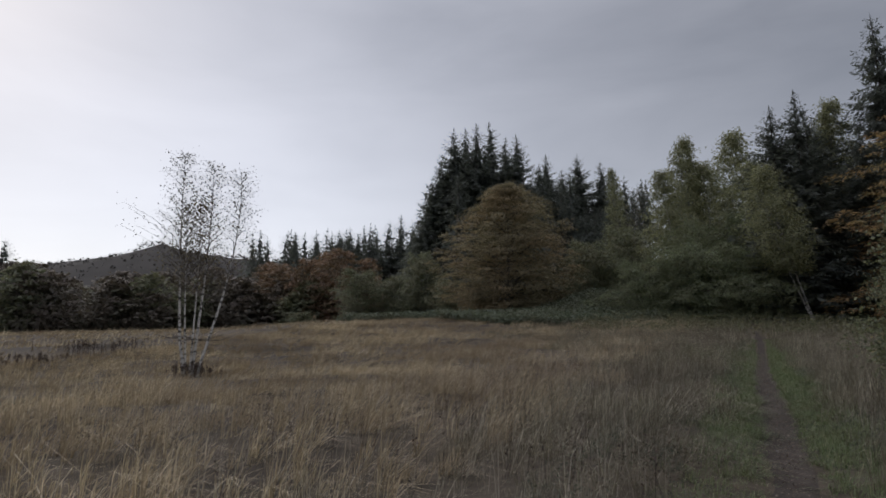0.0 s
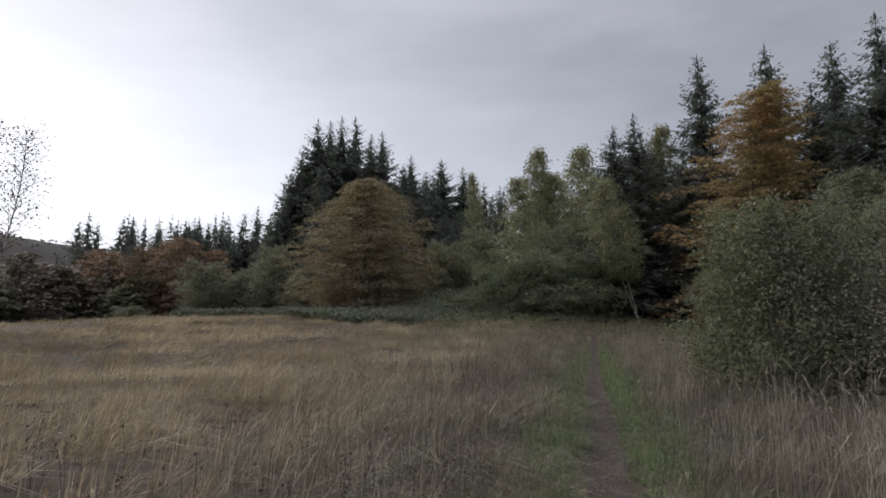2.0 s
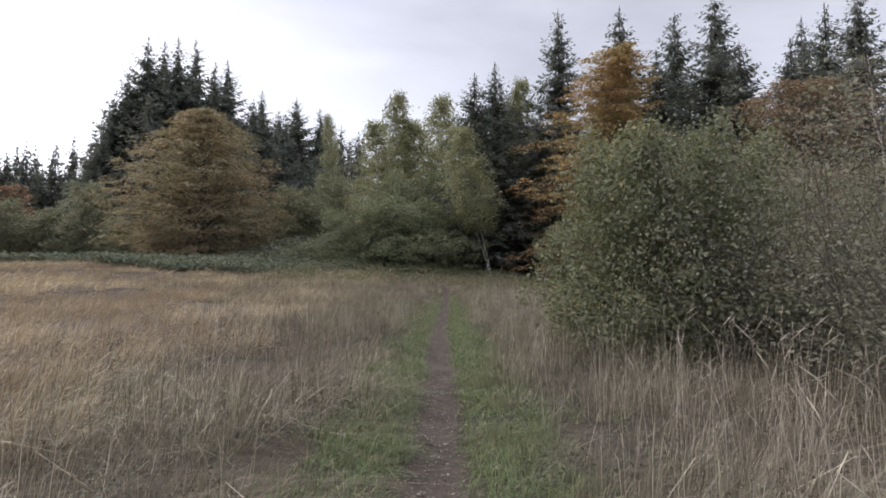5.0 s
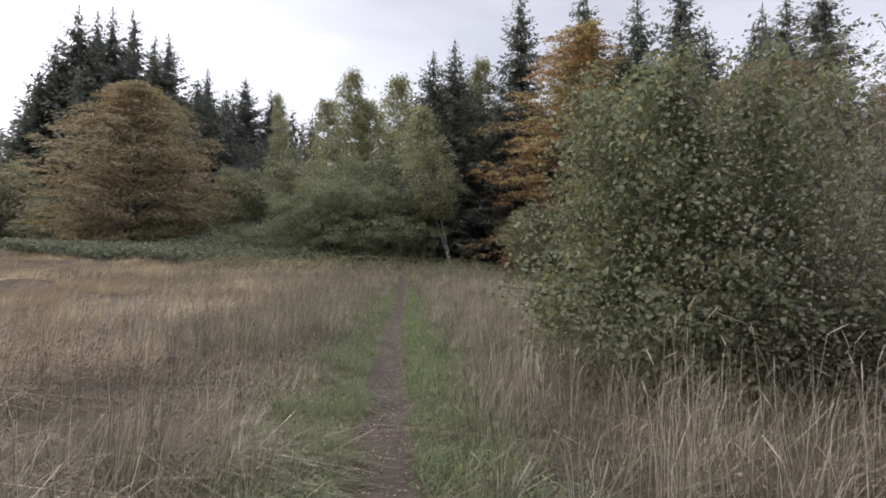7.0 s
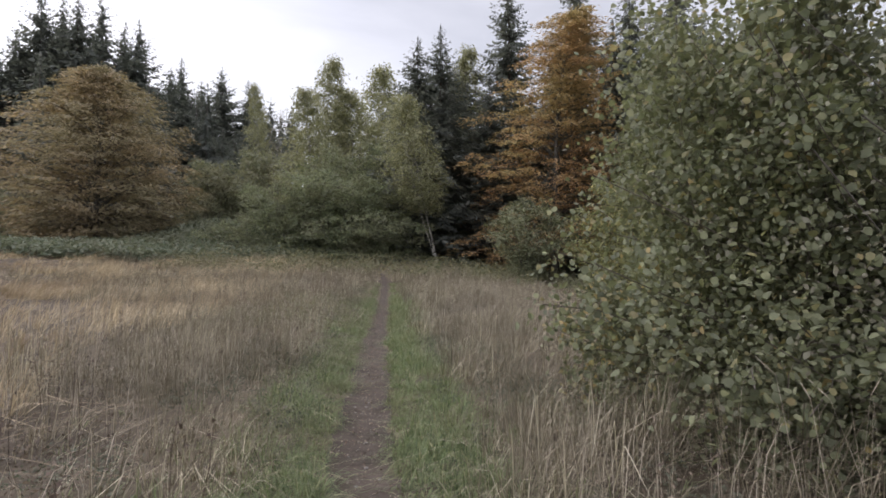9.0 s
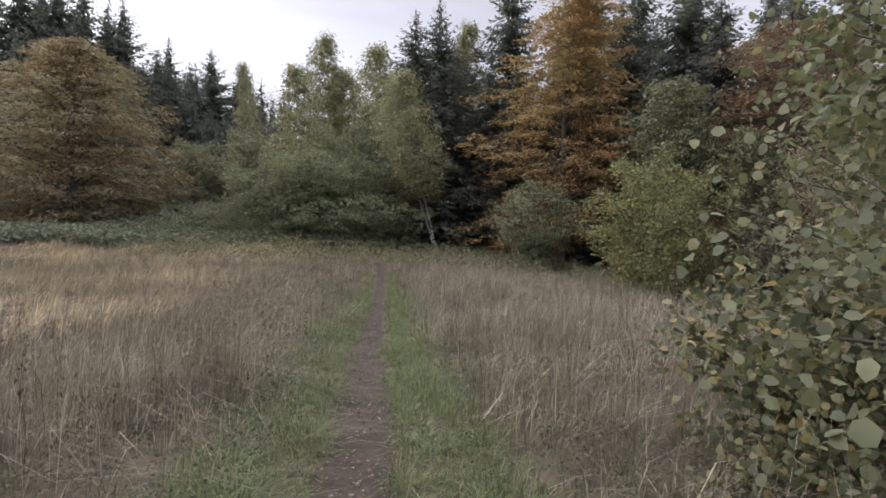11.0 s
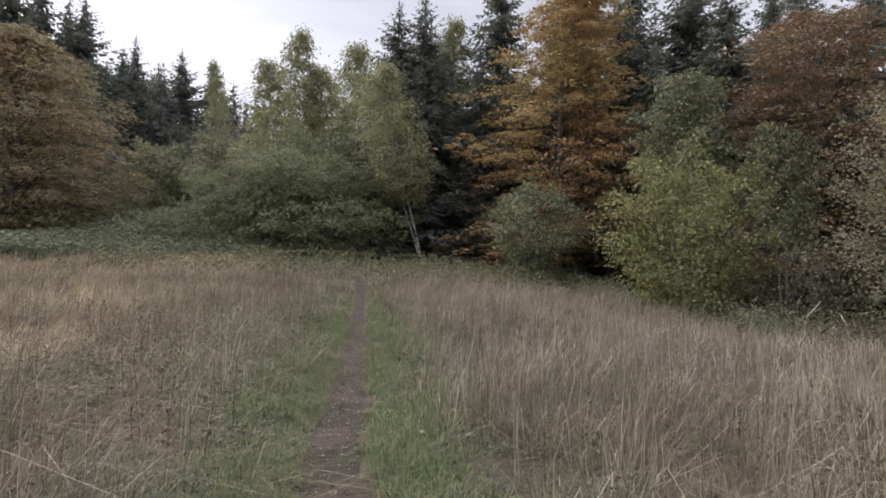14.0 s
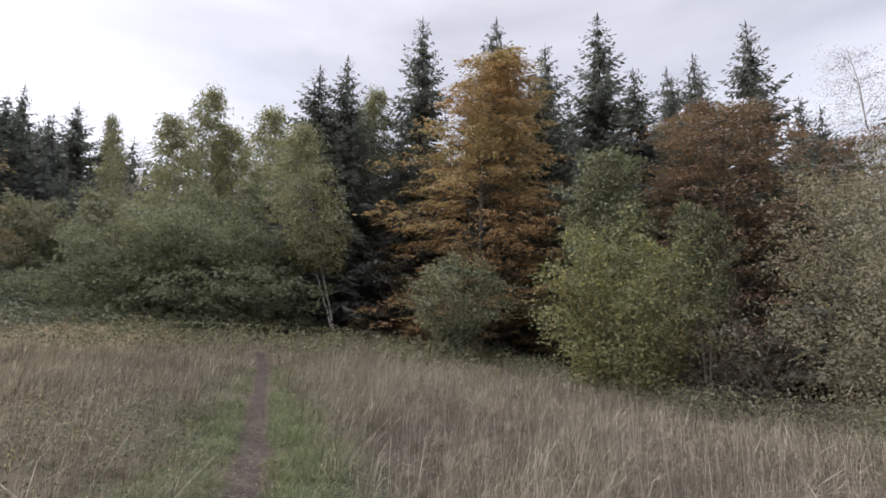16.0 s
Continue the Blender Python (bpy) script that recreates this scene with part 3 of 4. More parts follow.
def spruce(name, h, r, seed, detail=1.0, bare=0.04, leaf=None, bark=None, ragged=0.15):
    """A spruce: straight stem, whorls of drooping boughs hung with needle sprays, a bare leader."""
    rng = np.random.default_rng(seed)
    root = new(name)
    P = trunk_line(rng, h, bend=0.004)
    P[0, 2] -= 0.5
    V, Q = tube(P, np.linspace(h * 0.011, 0.02, len(P)), 7)
    mesh_part("trunk", np_mesh("trunk", V, Q), bark or M["bark_spruce"], root, smooth_faces=True)
    CC, AA, SS, boughs = [], [], [], []
    z, step = h * bare, 0.5 / detail ** 0.5
    while z < h * 0.985:
        u = z / h
        n = 6 if u > 0.9 else int((8 if detail > 0.4 else 6) + rng.integers(0, 3))
        for k in range(n):
            L = r * (1.005 - u) ** 0.80 * rng.uniform(1 - 2.6 * ragged, 1 + ragged) + 0.06
            if rng.uniform() < 0.06:
                L *= 1.25
            az = rng.uniform(0, 2 * np.pi)
            out = np.array([np.cos(az), np.sin(az), 0])
            side = np.array([-np.sin(az), np.cos(az), 0])
            pitch = 0.35 * u - 0.42 * (1 - u) + rng.uniform(-0.12, 0.12)
            p0 = on_line(P, u) + np.array([0, 0, rng.uniform(-0.3, 0.3)])
            m = max(5, int(L * (5.4 if detail > 0.8 else 6.2) * detail))
            f = (np.arange(m) + rng.uniform(0.2, 0.9, m)) / m
            mainl = p0 + out * (f * L)[:, None] + np.array([0, 0, 1.0]) * (np.tan(pitch) * f * L + 0.16 * L * f ** 2)[:, None]
            sg = np.where(np.arange(m) % 2 == 0, 1, -1)
            wid = (0.40 * L * (1 - 0.6 * f) * rng.uniform(0.55, 1.15, m) + 0.06)
            a = out * 0.75 + side * sg[:, None] * 0.8 + np.array([0, 0, -0.38]) + rng.normal(size=(m, 3)) * 0.14
            a /= np.linalg.norm(a, axis=1, keepdims=True)
            CC.append(mainl + a * wid[:, None] * 0.5)
            AA.append(a)
            SS.append(wid * 1.25)
            CC.append(mainl[-1:] + out * 0.1)
            AA.append((out * 0.95 + np.array([0, 0, 0.18]))[None])
            SS.append(np.array([0.16 + 0.15 * L]))
            CC.append((p0 + out * L * 0.25 + rng.normal(size=3) * 0.2)[None])
            AA.append((out * 0.5 + np.array([0, 0, -0.8]))[None])
            SS.append(np.array([0.2 + 0.52 * L]))
            if detail > 0.8 and k % 3 == 0:
                boughs.append(tube(np.stack([p0, mainl[m // 2], mainl[-1]]), [0.035, 0.02, 0.008], 3))
        z += step * rng.uniform(0.7, 1.2)
    CC.append(P[-1:] + [[0, 0, -0.1]])
    AA.append(np.array([[0.02, 0.02, 1.0]]))
    SS.append(np.array([0.9]))
    C, A, S = np.concatenate(CC), np.concatenate(AA), np.concatenate(SS)
    n = len(C)
    nn = rng.normal(size=(n, 3)) * 0.45 + [0, 0, 1]
    b = np.cross(nn, A)
    b /= np.linalg.norm(b, axis=1, keepdims=True) + 1e-9
    S = S[:, None]
    W = np.clip(S * 0.40, 0.07, (0.25 if detail > 0.8 else 0.34) / detail ** 0.6) * rng.uniform(0.7, 1.2, (n, 1))
    drop = np.array([0, 0, -1.0]) * W * rng.uniform(0.2, 0.9, (n, 1))
    V = np.stack([C - A * S * 0.5, C + b * W * 0.5 + drop, C + A * S * 0.5, C - b * W * 0.5 + drop], 1).reshape(-1, 3)
    out = C * [1, 1, 0]
    out = out / (np.linalg.norm(out, axis=1, keepdims=True) + 1e-6) + [0, 0, 0.35]
    mesh_part("crown", foliage("crown", V, np.arange(4 * n).reshape(-1, 4), out, 0.5), leaf or M["spruce"], root)
    if boughs:
        V, Q = join_geo(boughs)
        tagged(mesh_part("boughwork", np_mesh("boughwork", V, Q), M["bark_spruce"], root), kind="stuff")
    return root


def stand(ob, x, y, turn=0.0, scale=1.0, dz=0.0):
    ob.matrix_basis = Matrix.Translation((x, y, float(ground_z(x, y)) + dz)) @ Matrix.Rotation(turn, 4, "Z") @ Matrix.Diagonal((scale, scale, scale, 1))
    return ob


def again(ob, x, y, turn, wide, tall):
    c = copy_thing(ob, Matrix.Identity(4))
    c.matrix_basis = Matrix.Translation((x, y, float(ground_z(x, y)))) @ Matrix.Rotation(turn, 4, "Z") @ Matrix.Diagonal((wide, wide, tall, 1))
    return c


def planted(protos, rows, label, group, height):
    """Copies of the prototypes at rows of (x, y, top); the first row takes the prototype itself."""
    rng = random.Random(len(rows) * 7 + int(height))
    for i, (x, y, top) in enumerate(rows):
        p = protos[i % len(protos)]
        k = (top - float(ground_z(x, y))) / height
        m = Matrix.Translation((x, y, float(ground_z(x, y)))) @ Matrix.Rotation(rng.uniform(0, 6.28), 4, "Z")
        w = k ** 0.6 * rng.uniform(0.92, 1.12)
        if i < len(protos):
            ob = p
        else:
            ob = copy_thing(p, Matrix.Identity(4))
        ob.matrix_basis = m @ Matrix.Diagonal((w, w, k, 1))
        tagged(ob, label, "tree", group)


# spruces that rise behind the round beech
near_spruce = [spruce("spruce_tree", 36, 10.0, 11 + i, 0.58, ragged=0.11) for i in range(3)]
planted(near_spruce, [(-2.9, 104.2, 41.9), (1.5, 102.3, 41.8), (9.4, 104.1, 39.9), (-5.4, 104.0, 34.8), (-0.7, 108.3, 43.1), (4.7, 107.3, 44.0), (-6.8, 101.8, 30.3), (-7.7, 98.7, 24.0),
                      (7.3, 110.3, 41.8), (14.1, 111.8, 36.5), (16.3, 115.6, 39.5), (20.4, 118.0, 37.1), (24.2, 120.4, 41.1), (28.1, 116.6, 38.1), (30.8, 116.0, 32.0), (-4.2, 107.0, 33.0), (3.4, 104.6, 34.0), (11.8, 107.5, 32.0), (18.2, 113.5, 31.0)],
        "tall dark green spruce in a dense clump above the meadow", "spruces behind the beech", 36)

# spruces over the right-hand wood's edge
edge_spruce = [spruce("spruce_tree", 26, 6.7, 31 + i, 1.02, ragged=0.14) for i in range(3)]
planted(edge_spruce, [(31.4, 52.2, 24.3), (41.5, 54.7, 33.4), (43.5, 47.0, 30.6), (29.9, 53.6, 23.4), (54.8, 50.0, 34.0), (50.0, 40.8, 31.0), (63.0, 38.0, 31.0), (53.6, 30.1, 27.0),
                      (64.7, 41.4, 31.6), (67.9, 30.3, 25.4), (70.2, 29.2, 24.9), (52.9, 43.3, 27.6), (37.4, 92.9, 32.7), (53.8, 24.6, 15.8), (47.0, 45.5, 26.0), (58.5, 46.0, 29.0), (47.5, 36.5, 23.5), (51.0, 33.0, 22.5), (45.0, 51.0, 25.0), (37.0, 52.0, 21.0), (55.5, 37.0, 25.5), (35.4, 57.0, 24.5), (38.6, 59.0, 25.5), (47.5, 52.5, 27.0)],
        "tall dark green spruce at the wood's edge", "spruces of the wood's edge", 26)

# the far plantation: bare stems below, dark crowns above
far_spruce = [spruce("spruce_tree", 27, 9.0, 51 + i, 0.23, bare=0.5 if i == 0 else 0.12, bark=M["bark_pale"]) for i in range(3)]
rf = random.Random(5)
far_rows = [(-53.3, 161.3, 31.2), (-50.2, 162.3, 32.7), (-47.0, 163.2, 32.3), (-36.1, 160.9, 33.9), (-31.0, 156.9, 33.3), (-27.8, 157.5, 33.4), (-22.2, 148.3, 33.0), (-19.1, 148.7, 34.3), (-16.0, 149.1, 33.1)]
for i in range(58):
    x = rf.uniform(-56, -6)
    far_rows.append((x, rf.uniform(150, 200) + x * 0.2, 31.5 + rf.uniform(-3, 2.5)))
for i in range(18):
    x = rf.uniform(22, 100)
    y = rf.uniform(92, 135) - 0.55 * x
    far_rows.append((x, y, float(ground_z(x, y)) + rf.uniform(17, 23)))
for i in range(24):
    px, py = path_xy(rf.uniform(8, 62), rf.uniform(25, 44))
    far_rows.append((px, py, float(ground_z(px, py)) + rf.uniform(12, 17)))
for i in range(20):
    px, py = path_xy(rf.uniform(44, 84), rf.uniform(6, 25))
    far_rows.append((px, py, float(ground_z(px, py)) + rf.uniform(12, 17)))
for i in range(24):
    x, y = rf.uniform(-4, 34), rf.uniform(92, 112)
    far_rows.append((x, y, float(ground_z(x, y)) + rf.uniform(15, 24)))
rp = random.Random(15)
for i in range(26):
    x = rp.uniform(-60, -10)
    far_rows.append((x, rp.uniform(152, 185) + x * 0.2, 31.0 + rp.uniform(-3, 2)))
planted(far_spruce, far_rows, "dark spruce with a bare grey stem in a plantation", "plantation spruces", 27)

# the round beech
beech = broadleaf("beech_tree", 16.6, 9.5, 3, M["beech_brown"], M["bark_grey"], 0.06, "beech", 210, 9, 40, 0.37, 0.45, 0.2, 0.55, 1.1, 0.2, 0.34, aimed=1.1, hang=0.35, ratio=0.27)
tagged(stand(beech, 5.0, 67.3), "broad round beech tree with brown and olive autumn leaves", "tree")

# orange and rust beeches
orange = broadleaf("beech_tree", 22.5, 10.2, 4, M["orange"], M["bark_grey"], 0.05, "cone", 160, 9, 44, 0.29, 0.35, 0.14, 0.7, 0.95, 0.14, 0.3, low=1.25, lumpy=0.8, aimed=0.8, hang=0.25, ratio=0.36, soft=0.45)
tagged(stand(orange, 37.4, 43.6), "beech tree in bright orange autumn leaf in layered sprays", "tree")
rust = broadleaf("beech_tree", 17.8, 6.8, 6, M["rust"], M["bark_grey"], 0.06, "egg", 130, 8, 38, 0.27, 0.35, 0.14, 0.7, 1.0, 0.15, 0.28, aimed=0.8, ratio=0.36, lumpy=0.7)
tagged(stand(rust, 43.6, 29.6), "beech tree in rust-brown autumn leaf", "tree")
tagged(again(rust, 49.5, 22.0, 2.0, 0.9, 0.85), "beech tree in rust-brown autumn leaf", "tree")

# birches over the shrubs at the end of the path
tall_birch = broadleaf("birch_tree", 22, 3.9, 8, M["birch_leaf"], M["bark_birch"], 0.10, "spire", 110, 6, 23, 0.34, 0.9, 0.45, 0.3, 0.75, 0.75, 0.16, limb_taper=0.6, aimed=0.7, hang=1.4, ratio=0.36)
tagged(stand(tall_birch, 25.8, 67.5), "tall green birch with a feathery crown", "tree", "birches at the wood's edge")
for x, y, t, w, k in ((34.5, 73.5, 1.0, 1.35, 1.14), (28.5, 66.0, 2.2, 1.15, 0.86), (23.0, 62.5, 4.0, 0.95, 0.74), (38.0, 57.5, 5.0, 1.0, 1.02), (22.7, 84.0, 3.3, 0.65, 1.0), (31.0, 63.0, 0.4, 1.25, 0.8)):
    again(tall_birch, x, y, t, w, k)
thin = broadleaf("birch_tree", 18, 2.0, 9, M["thin_birch_leaf"], M["bark_birch"], 0.35, "egg", 90, 6, 28, 0.042, 0.9, 0.3, 0.3, 0.6, 0.7, 0.1, limb_taper=0.4)
tagged(stand(thin, 22.5, 75.8), "thin birch with nearly bare pale twigs", "tree")
lean_birch = broadleaf("birch_tree", 13.6, 2.6, 10, M["birch_leaf"], M["bark_birch"], 0.36, "spire", 85, 7, 26, 0.2, 0.8, 0.3, 0.35, 0.6, 0.6, 0.09, aimed=0.6, hang=1.2, ratio=0.4, lean=(-2.3, 0.6), stems=2, stem_spread=0.25, limb_taper=0.6)
tagged(stand(lean_birch, 28.5, 47.6), "leaning young birch with a forked pale trunk", "tree")
edge_birch = again(thin, 36.6, 20.7, 1.2, 1.25, 0.86)
tagged(edge_birch, "slender white-trunked birch with a thin crown", "tree")

# shrubs of the wood's edge
mass = broadleaf("shrub", 6.8, 5.6, 12, M["shrub"], M["bark_twig"], 0.04, "dome", 110, 7, 44, 0.24, 0.4, 0.2, 0.5, 0.85, 0.28, 0.09, 5, 0.8, lumpy=1.0, aimed=0.6, hang=0.3, ratio=0.42, soft=0.4)
tagged(stand(mass, 20.5, 50.5), "broad dark green shrub with layered leafy boughs", "shrub", "shrubs at the path's end")
for x, y, t, w, k in ((16.8, 52.3, 1.3, 0.72, 0.80), (24.3, 51.5, 2.9, 0.85, 0.95), (25.0, 57.0, 4.4, 1.0, 1.55)):
    again(mass, x, y, t, w, k)
dim = broadleaf("shrub", 9.5, 4.0, 13, M["dim"], M["bark_twig"], 0.05, "egg", 64, 6, 32, 0.36, 0.5, 0.2, 0.5, 0.95, 0.45, 0.1, 4, 0.5, lumpy=0.8, aimed=0.4, ratio=0.4)
tagged(stand(dim, 16.2, 74.5), "dull green undergrowth shrub in shade", "shrub", "undergrowth shrubs")
for x, y, t, w, k in ((14.8, 69.5, 1.0, 0.9, 1.0), (20.4, 71.8, 2.0, 0.9, 1.25), (-18.5, 93.1, 3.0, 1.25, 0.98), (-12.0, 91.0, 4.2, 1.0, 0.72), (-26.5, 85.0, 5.0, 0.6, 0.28), (-7.5, 86.0, 0.7, 0.9, 1.1), (33.0, 53.5, 1.8, 0.8, 0.7), (-2.8, 79.0, 1.8, 0.7, 0.6)):
    again(dim, x, y, t, w, k)
yellow = broadleaf("hazel_bush", 6.4, 2.3, 14, M["yellowgreen"], M["bark_twig"], 0.03, "egg", 110, 7, 34, 0.14, 0.9, 0.08, 0.4, 0.55, 0.6, 0.06, 7, 0.7, lumpy=0.9)
tagged(stand(yellow, 28.3, 27.6), "dense yellow-green hazel bush at the meadow's edge", "bush")
willow = broadleaf("willow_tree", 13.2, 2.4, 15, M["greygreen"], M["bark_twig"], 0.42, "egg", 75, 7, 34, 0.2, 0.6, 0.12, 0.4, 0.65, 0.5, 0.14, 2, 0.4, lumpy=0.9)
tagged(stand(willow, 36.9, 33.0), "grey-green willow with a rounded crown", "tree")
tagged(again(willow, 37.2, 28.4, 2.0, 0.5, 0.72), "small grey-green willow before a rust-brown beech", "tree")
olive = broadleaf("willow_bush", 5.6, 2.0, 16, M["greygreen"], M["bark_twig"], 0.03, "egg", 75, 6, 32, 0.16, 0.8, 0.1, 0.4, 0.6, 0.55, 0.06, 5, 0.6, lumpy=1.0)
tagged(stand(olive, 30.2, 38.2), "dull grey-green willow bush under an orange beech", "bush")
sallow = broadleaf("sallow_bush", 8.2, 3.2, 17, M["sallow_far"], M["bark_twig"], 0.03, "upright", 130, 7, 62, 0.095, 1.3, 0.05, 0.5, 0.55, 0.8, 0.06, 7, 0.8, lumpy=0.7, soft=0.7)
tagged(stand(sallow, 30.4, 19.3), "tall dull olive sallow bush with small leaves", "bush")
twiggy = broadleaf("bare_shrub", 4.2, 2.7, 18, M["sallow"], M["bark_twig"], 0.05, "dome", 90, 5, 7, 0.13, 0.6, 0.1, 0.3, 0.6, 0.5, 0.05, 9, 0.6, limb_taper=1.4)
tagged(stand(twiggy, 32.6, 25.2), "tangle of grey bare twigs with few leaves", "shrub")

# far wood on the left
brown_far = broadleaf("beech_tree", 15, 5.5, 21, M["rust"], M["bark_grey"], 0.05, "egg", 52, 6, 17, 0.6, 0.4, 0.15, 0.55, 1.2, 0.35, 0.25, twigs=0, aimed=0.6, ratio=0.5)
tagged(stand(brown_far, -35.1, 114.6), "rust-brown beech in the far wood", "tree", "far beeches")
for x, y, t, w, k in ((-27.1, 111.6, 1, 1.1, 1.08), (-46.9, 126.4, 2, 1.2, 1.0), (-41.0, 118.0, 3, 1.1, 0.95), (-31.0, 121.0, 4, 1.1, 1.1), (-22.0, 116.0, 5, 0.9, 0.9)):
    again(brown_far, x, y, t, w, k)
green_far = broadleaf("tree", 12, 5.0, 22, M["dim"], M["bark_grey"], 0.04, "egg", 46, 6, 14, 0.7, 0.4, 0.15, 0.5, 1.2, 0.4, 0.22, twigs=0, aimed=0.4)
dull_far = broadleaf("tree", 13, 5.2, 25, M["dullwood"], M["bark_grey"], 0.04, "egg", 46, 6, 14, 0.7, 0.4, 0.15, 0.5, 1.2, 0.4, 0.22, twigs=0, aimed=0.4)
tagged(stand(dull_far, -80.0, 96.0), "grey-brown tree of the far wood", "tree", "far edge trees")
tagged(stand(green_far, -74.9, 88.0), "dull green tree at the meadow's far edge", "tree", "far edge trees")
rf = random.Random(9)
for i in range(30):
    x = -132 + i * 3.4 + rf.uniform(-1, 1)
    y = 104 + rf.uniform(-3, 9) + (6 if x > -60 else 0) - (14 if x < -70 else 0)
    k = rf.uniform(0.75, 1.05) + (0.35 if x < -84 else 0)
    again(green_far if rf.random() < 0.4 else dull_far, x, y, rf.uniform(0, 6), rf.uniform(0.95, 1.3), k * rf.uniform(0.75, 0.98))
for i in range(28):
    x = -140 + i * 3.9 + rf.uniform(-1.5, 1.5)
    again(dull_far if rf.random() < 0.7 else green_far, x, 124 + rf.uniform(-4, 14) - (14 if x < -70 else 0), rf.uniform(0, 6), rf.uniform(1.1, 1.5), rf.uniform(0.8, 1.05))
for i in range(14):
    x = -120 + i * 2.8
    again(far_spruce[1], x, 108 + rf.uniform(-6, 8) - (14 if x < -70 else 0), rf.uniform(0, 6), 0.9, rf.uniform(0.5, 0.66) if x < -84 else 0.42)

# woods on the far hill
hr = np.random.default_rng(33)
n = 6500
X, Y = hr.uniform(-900, 250, n), hr.uniform(190, 900, n)
keep = (Y > 200 + 0.0 * X) & (hr.uniform(size=n) < 0.35 + 0.8 * vnoise(X / 60, Y / 60, 91))
X, Y = X[keep], Y[keep]
Z = ground_z(X, Y)
C = np.repeat(np.stack([X, Y, Z], 1), 5, 0) + hr.normal(size=(len(X) * 5, 3)) * [3.0, 3.0, 0.7] + [0, 0, 1.2]
V, Q = leaf_quads(C, hr, 2.6, 0.4, 0.8)
tagged(mesh_part("hill_woods", np_mesh("hill_woods", V, Q), M["hill"]), "brown and dull green woods on a far hill", "woods", kind="stuff")

# birch clump alone in the meadow
clump = new("birch_clump")
rng = np.random.default_rng(77)
cl_limbs, cl_leaf = [], []
for k, (bx, lx, ly, hh, gr) in enumerate(((-0.30, -0.30, 0.3, 8.9, 0.068), (-0.10, -0.22, -0.3, 6.6, 0.048), (0.10, 0.42, 0.2, 8.5, 0.066), (0.05, 0.12, -0.25, 7.0, 0.045), (0.26, 1.35, 0.1, 8.2, 0.064))):
    u = np.linspace(0, 1, 14)
    kink = 0.16 * np.exp(-((u - 0.0) / 0.10) ** 2) if k == 0 else 0 * u
    P = np.stack([bx + lx * np.sin(u * 1.75) + kink, ly * u + 0.05 * np.sin(u * 9 + k), u * hh], 1)
    P[0, 2] = -0.3
    V, Q = tube(P, gr * (1 - 0.93 * u ** 0.9), 7)
    mesh_part("trunk", np_mesh("trunk", V, Q), M["bark_birch_near"], clump, smooth_faces=True)
    for i in range(64):
        f = 0.44 + 0.555 * (i / 64)
        az = i * 2.4 + k
        p0 = on_line(P, f)
        L = (0.42 + 2.3 * (1.03 - f)) * rng.uniform(0.4, 0.95) * (1.6 if k == 0 and math.cos(az) < -0.5 and f < 0.62 else 1.0)
        tip = p0 + np.array([np.cos(az) * L, np.sin(az) * L, L * 0.7])
        B = np.stack([p0, (p0 + tip) / 2 + [0, 0, 0.08 * L], tip, tip + np.array([np.cos(az), np.sin(az), -0.5]) * 0.18])
        cl_limbs.append(tube(B, [0.013, 0.008, 0.004, 0.002], 3))
        m = int(rng.uniform(14, 26))
        g = rng.uniform(0.2, 1.04, m)
        cl_leaf.append(p0 + (tip - p0) * g[:, None] + rng.normal(size=(m, 3)) * [0.13, 0.13, 0.16])
    if k in (0, 2, 4):
        for sgn in (-1, 1):
            p0 = on_line(P, 0.165)
            cl_limbs.append(tube(np.stack([p0, p0 + [sgn * 0.45, 0.1, 0.02], p0 + [sgn * 0.95, 0.1, 0.2]]), [0.02, 0.014, 0.005], 4))
V, Q = join_geo(cl_limbs)
tagged(mesh_part("twigwork", np_mesh("twigwork", V, Q), M["bark_spruce"], clump), kind="stuff")
V, Q = leaf_quads(np.concatenate(cl_leaf), rng, 0.07, 0.2, 0.75)
mesh_part("crown", np_mesh("crown", V, Q), M["thin_birch_leaf"], clump)
tagged(stand(clump, -10.3, 21.1, 0.42), "clump of five slim white birches standing in tan grass", "tree")

# ---- bushes beside the path ----
hazel = broadleaf("hazel_bush", 4.3, 1.8, 23, M["hazel"], M["bark_twig"], 0.01, "hazel", 180, 8, 27, 0.064, 0.9, 0.1, 0.4, 0.33, 0.7, 0.017, 9, 0.5, limb_taper=0.5, broad=True, low=1.1, lumpy=0.8, soft=0.5)
tagged(stand(hazel, 11.05, 11.9, 0.8), "large hazel bush with broad green leaves beside the path", "bush", "hazels beside the path")
again(hazel, 11.6, 11.5, 2.1, 1.0, 1.0)
low_hazel = broadleaf("hazel_bush", 1.45, 0.9, 29, M["hazel_yellow"], M["bark_twig"], 0.03, "dome", 64, 6, 20, 0.072, 0.9, 0.1, 0.4, 0.22, 0.7, 0.016, 5, 0.25, limb_taper=0.6, broad=True, lumpy=0.8, soft=0.35)
tagged(stand(low_hazel, 10.75, 13.5, 0.4), "low hazel bush with some yellow leaves over dead grass", "bush", "hazels beside the path")
grey_bush = broadleaf("sallow_bush", 4.0, 1.9, 24, M["sallow"], M["bark_twig"], 0.05, "upright", 150, 7, 20, 0.055, 2.2, 0.0, 0.5, 0.45, 0.9, 0.013, 14, 0.9, limb_taper=0.8)
tagged(stand(grey_bush, 11.3, 7.3), "grey twiggy sallow bush with small dull leaves", "bush", "sallows beside the path")
again(grey_bush, 12.4, 9.3, 2.0, 1.05, 1.08)
again(grey_bush, 11.6, 10.5, 4.1, 0.85, 1.0)

